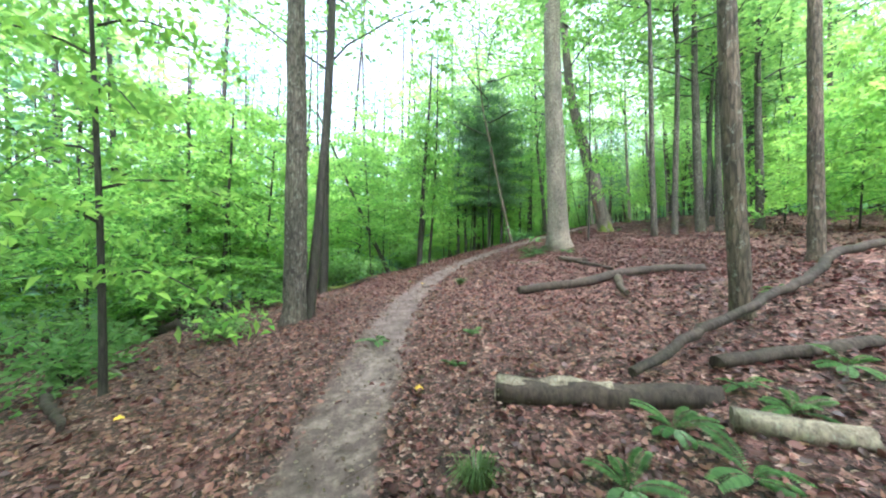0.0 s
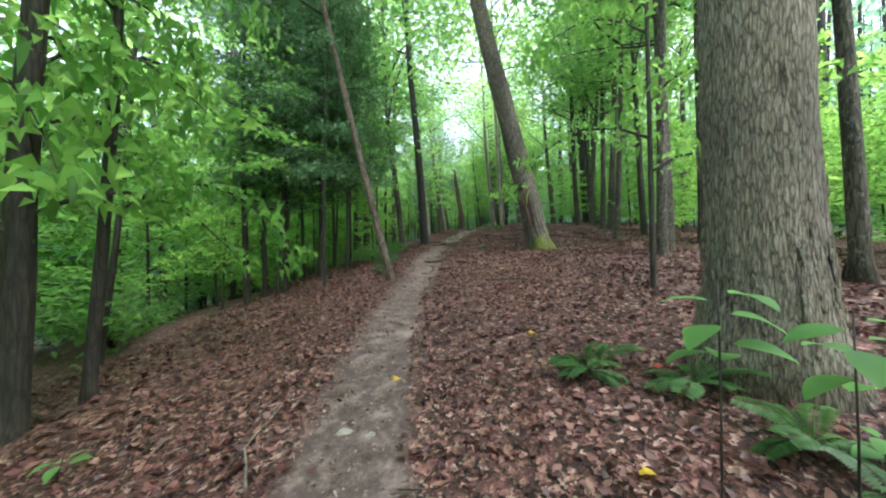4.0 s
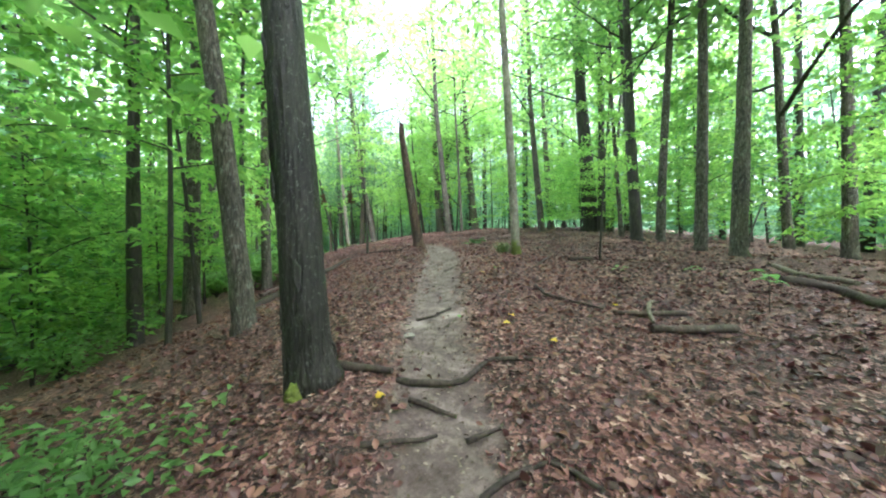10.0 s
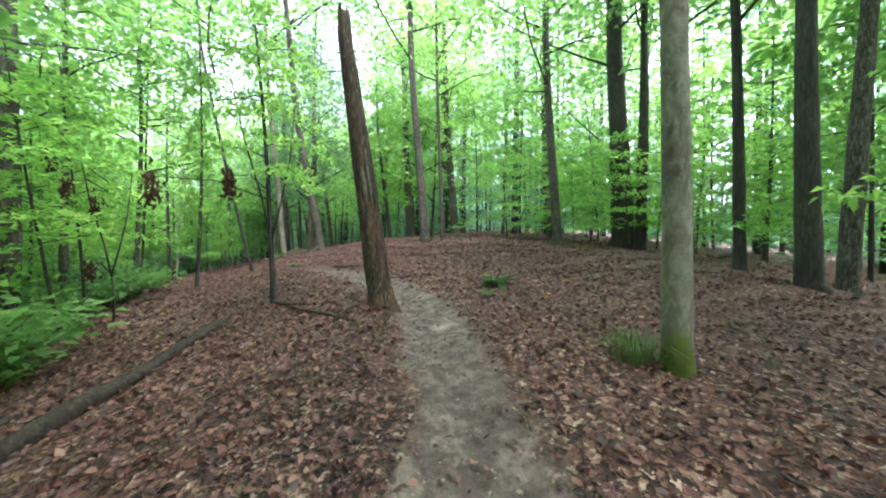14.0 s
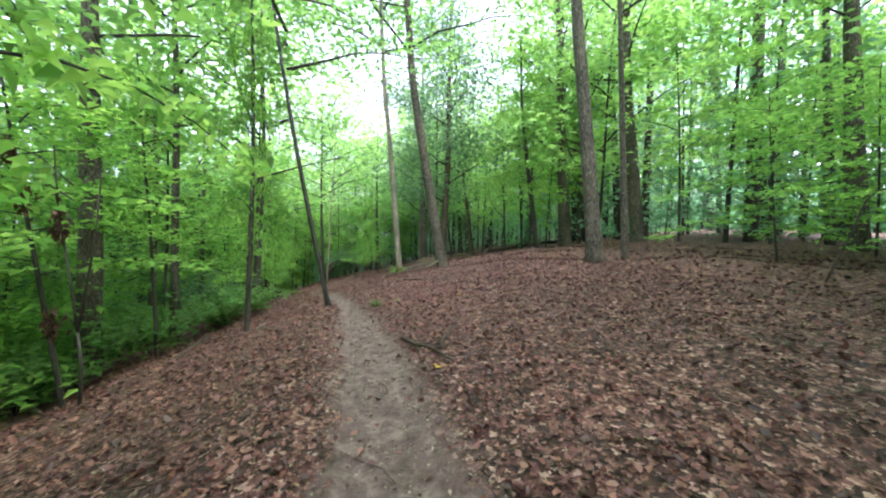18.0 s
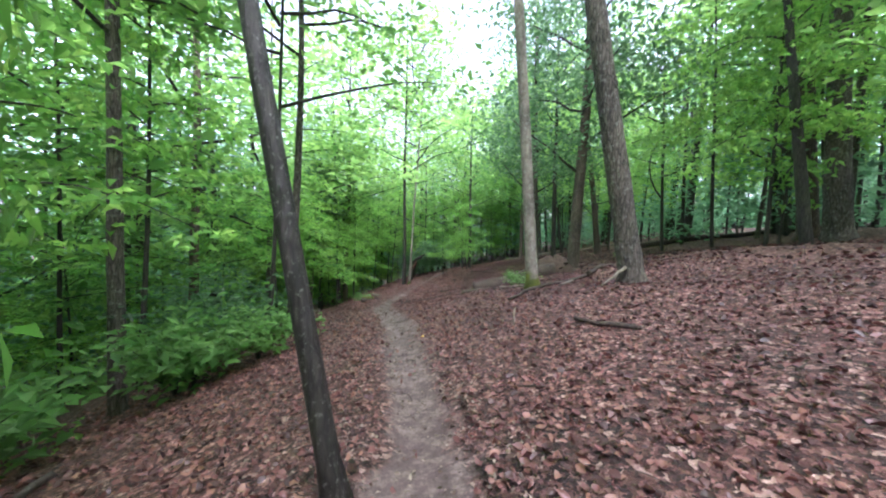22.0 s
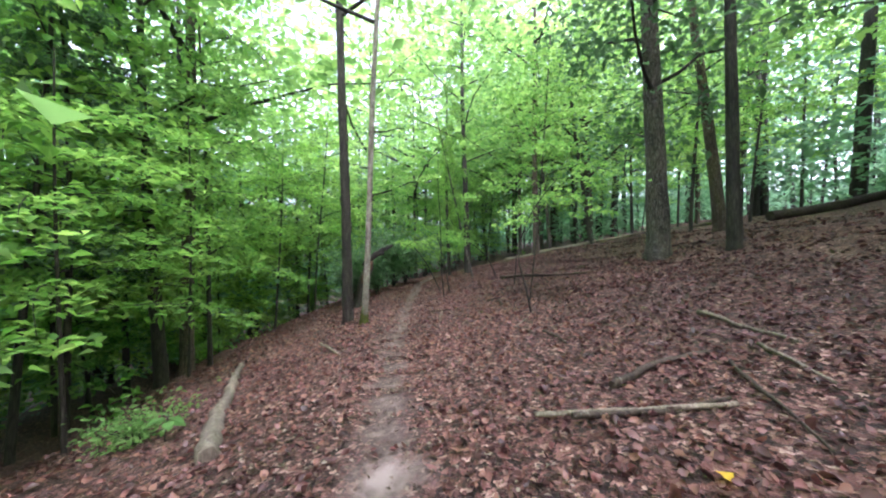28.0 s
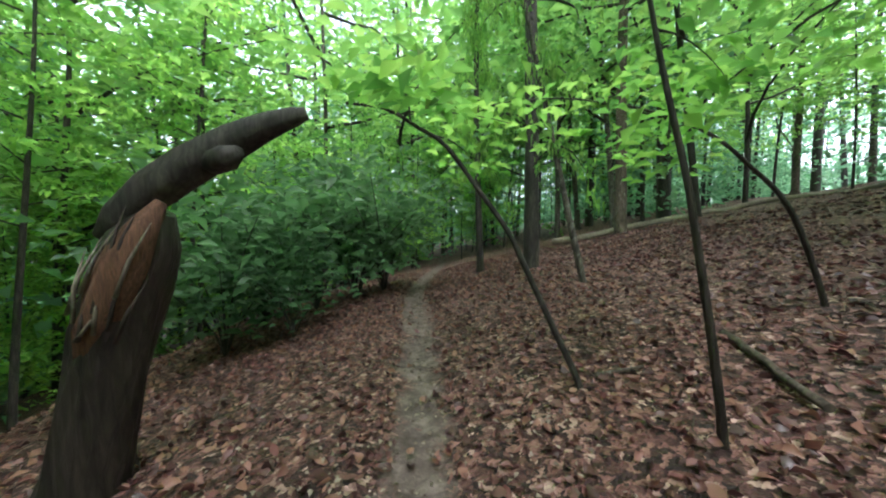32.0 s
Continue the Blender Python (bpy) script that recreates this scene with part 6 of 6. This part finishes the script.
# ---- the wood around ----
def woods():
    rng = random.Random(2024)
    placed = []

    def spot(lo, hi, gap, y0=-30, y1=100, x0=-45, x1=70):
        for _ in range(400):
            x, y = rng.uniform(x0, x1), rng.uniform(y0, y1)
            side = float(ground_height(x, y)[1][0])
            if lo <= side <= hi and all((x - a) ** 2 + (y - b) ** 2 > gap * gap for a, b in placed):
                placed.append((x, y))
                return x, y
        return None

    def spread(count, lo, hi, gap, make, smin, smax, **box):
        first = []
        for k in range(count):
            at = spot(lo, hi, gap, **box)
            if at is None:
                continue
            if len(first) < len(make):
                first.append(make[len(first)](*at))
                continue
            src = rng.choice(first)
            s = rng.uniform(smin, smax)
            o = copy_thing(src, pose(at[0], at[1], ground_at(*at) - 0.05, rng.uniform(-4.5, 4.5), rng.uniform(-4.5, 4.5), rng.uniform(0, 360)))
            o.scale = (s, s, s * rng.uniform(0.92, 1.1))

    tall = [lambda x, y, r=r, h=h, sk=sk, b=b: tree(x, y, r, (0.02, 0.01), h, sk, base=b, group="woods beyond the trail", crown_size=1.25, far=True)
            for r, h, sk, b in ((0.15, 18, "grey", 5.0), (0.12, 16, "dark", 3.6), (0.18, 19, "tan", 6.5), (0.10, 14, "dark", 2.8), (0.14, 17, "grey", 4.4), (0.08, 12, "dark", 2.4))]
    low = [lambda x, y, r=r, h=h: tree(x, y, r, (0.03, 0.02), h, "dark", "under", group="understory saplings", flare=0, label="understory sapling with layered sprays of green leaves", far=True)
           for r, h in ((0.035, 5.0), (0.045, 6.5), (0.028, 4.0), (0.05, 7.5))]
    high = [lambda x, y, r=r, h=h: tree(x, y, r, (0.03, 0.02), h, "dark", "over", group="understory saplings", flare=0, label="slender understory tree with leaves above head height", far=True)
            for r, h in ((0.04, 6.5), (0.05, 8.0), (0.06, 10.0))]
    bushes = [lambda x, y, m=m: bush(x, y, m, "leafy green undergrowth shrub below the trail", 1.2, group="undergrowth of the wood", far=True) for m in LOWBUSH + SHRUB]
    # unseen trees added behind the start, only to shade the first stretch of ground
    spread(4, -7, 7, 2.6, tall, 0.9, 1.1, y0=-14, y1=-3, x0=-9, x1=9)
    spread(30, -26, -7, 2.6, tall, 0.8, 1.15)
    spread(16, -18, -6, 2.4, tall, 0.6, 0.9, y0=34, y1=75, x0=0, x1=22)
    spread(24, 10, 26, 2.8, tall, 0.7, 1.05, y0=-15, y1=80)
    spread(7, -12, -6, 2.6, tall, 0.8, 1.1, y0=42, y1=90, x0=4, x1=40)
    spread(14, 5.5, 13, 2.4, tall, 0.8, 1.1, y0=60, y1=92, x0=10, x1=50)
    spread(46, -15, -5.0, 1.5, low, 0.8, 1.3, y0=5, y1=38, x0=-16, x1=34)
    spread(40, -16, -7.4, 1.5, low, 0.8, 1.3, y0=38, y1=72, x0=-6, x1=34)
    spread(50, -18, -6.5, 1.4, high, 0.9, 1.5, y0=6, y1=80, x0=-20, x1=40)
    spread(18, -8, -3.8, 2.2, high, 0.8, 1.1, y0=8, y1=66, x0=-10, x1=30)
    spread(50, 9, 22, 1.8, low, 0.75, 1.2, y0=2, y1=30, x0=4, x1=44)
    spread(50, 10.5, 25, 1.9, high, 0.9, 1.5, y0=-6, y1=85, x0=0, x1=60)
    spread(24, -8, 9, 1.5, low, 0.9, 1.3, y0=66, y1=82, x0=8, x1=44)
    spread(40, -12, -4.2, 1.2, bushes, 0.7, 1.4, y0=-4, y1=44, x0=-12, x1=30)
    spread(18, -14, -7.5, 1.2, bushes, 0.7, 1.4, y0=44, y1=70, x0=-6, x1=30)


woods()


def distant_woods():
    """The uncounted trees of the wood further off: thin trunks, and layered sprays of leaves from the ground to the crowns."""
    rng = np.random.default_rng(77)
    n = 5200
    x, y = rng.uniform(-75, 100, n), rng.uniform(-60, 140, n)
    z, side = ground_height(x, y)
    away = np.abs(side)
    ok = (away < 62) & (((side < 0) & (away > 11)) | ((side > 0) & (away > 15)) | ((y > 62) & (away > 7)) | ((y > 72) & (away > 2.5)))
    ok &= rng.uniform(0, 1, n) < np.where(away < 30, 0.52, 0.34)
    x, y, z, away = x[ok], y[ok], z[ok], away[ok]
    tv, tf = [], []
    spots, grown = [], []
    for i in range(len(x)):
        h, far = rng.uniform(13, 29), away[i] > 32
        lean = rng.normal(0, 0.04, 2)
        r = 0.02 + 0.008 * h * rng.uniform(0.4, 1.3)
        base = len(tv)
        for q in (0.0, 0.35, 0.7, 1.0):
            for k in range(6):
                a = math.tau * k / 6
                rr = r * (1 - 0.75 * q)
                tv.append((x[i] + lean[0] * h * q + rr * math.cos(a), y[i] + lean[1] * h * q + rr * math.sin(a), z[i] - 0.3 + (h + 0.3) * q))
        for j in range(3):
            for k in range(6):
                tf.append((base + 6 * j + k, base + 6 * j + (k + 1) % 6, base + 6 * j + 6 + (k + 1) % 6, base + 6 * j + 6 + k))
        count = 38 if not far else 18
        low = int(count * 0.5)
        u = np.concatenate([rng.uniform(0.0, 0.22, low), rng.uniform(0.2, 1.0, count - low)])
        reach = 2.4 * np.sqrt(rng.uniform(0, 1, count)) * (1.15 - 0.6 * u)
        a = rng.uniform(0, math.tau, count)
        spots.append(np.stack([x[i] + lean[0] * h * u + reach * np.cos(a), y[i] + lean[1] * h * u + reach * np.sin(a), z[i] + 0.4 + h * u], 1))
        grown.append(np.full(count, 2.2 if far else 1.0))
    spots, grown = np.concatenate(spots), np.concatenate(grown)
    per = 15
    c, d, u, s = scatter_leaves(rng, spots, per, (1, 1, 1), (0.24, 0.44), 0.4)
    g = np.repeat(grown, per)
    c = np.repeat(spots, per, 0) + (c - np.repeat(spots, per, 0)) * np.stack([0.72 * g ** 0.5, 0.72 * g ** 0.5, 0.2 * g ** 0.5], 1)
    n = 190000
    bx, by = rng.uniform(-95, 120, n), rng.uniform(-80, 160, n)
    bz, side = ground_height(bx, by)
    belt = (np.abs(side) > 52) & (np.abs(side) < 76)
    bx, by, bz = bx[belt], by[belt], bz[belt]
    up = np.where(rng.uniform(0, 1, len(bx)) < 0.55, rng.uniform(0, 5, len(bx)), rng.uniform(3, 40, len(bx)))
    c = np.concatenate([c, np.stack([bx, by, bz + up], 1)])
    m = len(bx)
    d = np.concatenate([d, rng.normal(0, 1, (m, 3))])
    u = np.concatenate([u, rng.normal(0, 1, (m, 3))])
    size = np.concatenate([s * g ** 0.9, rng.uniform(0.8, 1.5, m)])
    lv, lf = leaves(c, d, u, size, narrow=0.6)
    tagged(new("distant_foliage", leaf_mesh("distant_foliage", lv, lf, LEAF_HAZED)), "green foliage of the wood further off, with haze painted into its leaf colour", "foliage", kind="stuff")
    tagged(new("distant_trunks", mesh_of("distant_trunks", tv, tf, BARK["dark"])), "thin dark trunks of the wood further off", "tree trunks", kind="stuff")


distant_woods()


# ---- leaf litter on the ground: uncounted ----
def litter(name, per_area, near, far, seed, size, bare=0.8, mat=LITTER, label="dry brown and reddish fallen leaves covering the forest floor", fine=False):
    rng = np.random.default_rng(seed)
    first, last = 6, len(TQ) - 20
    n = int(per_area * (far - near) * 0.5 * (last - first))
    i = rng.integers(first, last, n)
    off, along = rng.uniform(near, far, n), rng.uniform(-0.3, 0.3, n)
    x = TQ[i, 0] + TWAY[i, 1] * off + TWAY[i, 0] * along
    y = TQ[i, 1] - TWAY[i, 0] * off + TWAY[i, 1] * along
    z, side = ground_height(x, y)
    rise, tread = relief(x, y, side)
    thick = np.array([noise.noise(Vector((a * 0.8, b * 0.8, 9))) for a, b in zip(x, y)])
    inside = (side >= near) & (side <= far)
    keep = inside & (rng.uniform(0, 1, n) > np.minimum(1.4 * bare * tread, 0.95) + 0.35 * np.clip(thick, 0, 1))
    x, y, z, rise = x[keep], y[keep], z[keep], rise[keep]
    m = len(x)
    pts = np.stack([x, y, z + rise + rng.uniform(0.006, 0.03, m)], 1)
    d = rng.normal(0, 1, pts.shape) * (1, 1, 0.3)
    u = np.stack([rng.normal(0, 0.6, m), rng.normal(0, 0.6, m), np.ones(m)], 1)
    grown = rng.uniform(size[0], size[1], m)
    lv, lf = curled_leaves(pts, d, u, grown, rng) if fine else leaves(pts, d, u, grown, narrow=0.6, fold=0.15)
    ob = new(name, leaf_mesh(name, lv, lf, mat))
    return tagged(ob, label, "leaf litter", kind="stuff")


litter("leaf_litter", 340, -2.2, 2.6, 5, (0.03, 0.075), 0.9, fine=True)
litter("leaf_litter", 260, 2.6, 6.5, 6, (0.04, 0.085))
litter("leaf_litter", 130, -5.0, -2.2, 7, (0.05, 0.11))
litter("leaf_litter", 40, 6.5, 13.0, 8, (0.07, 0.14))
litter("leaf_crumbs", 300, -0.9, 0.9, 9, (0.012, 0.04), 0.0, CRUMBS, "small leaf crumbs and twig bits on the trail")


def twig_litter():
    """Uncounted thin twigs among the fallen leaves."""
    rng = np.random.default_rng(31)
    verts, faces = [], []
    for _ in range(900):
        i = rng.integers(6, len(TQ) - 20)
        off = rng.uniform(-2.6, 5.5)
        x, y = TQ[i, 0] + TWAY[i, 1] * off, TQ[i, 1] - TWAY[i, 0] * off
        a, size, r = rng.uniform(0, math.tau), rng.uniform(0.08, 0.42), rng.uniform(0.0025, 0.006)
        line = []
        for q in (0.0, 0.4, 1.0):
            px, py = x + math.cos(a + 0.5 * q) * size * q, y + math.sin(a + 0.5 * q) * size * q
            line.append((px, py, ground_at(px, py) + 0.03))
        v, f = tube(line, [r, r * 0.8, r * 0.4], 4)
        n = len(verts)
        verts += v
        faces += [tuple(n + j for j in q) for q in f]
    tagged(new("twig_litter", mesh_of("twig_litter", verts, faces, DEADWOOD)), "thin dead twigs among the fallen leaves", "twigs", kind="stuff")


twig_litter()
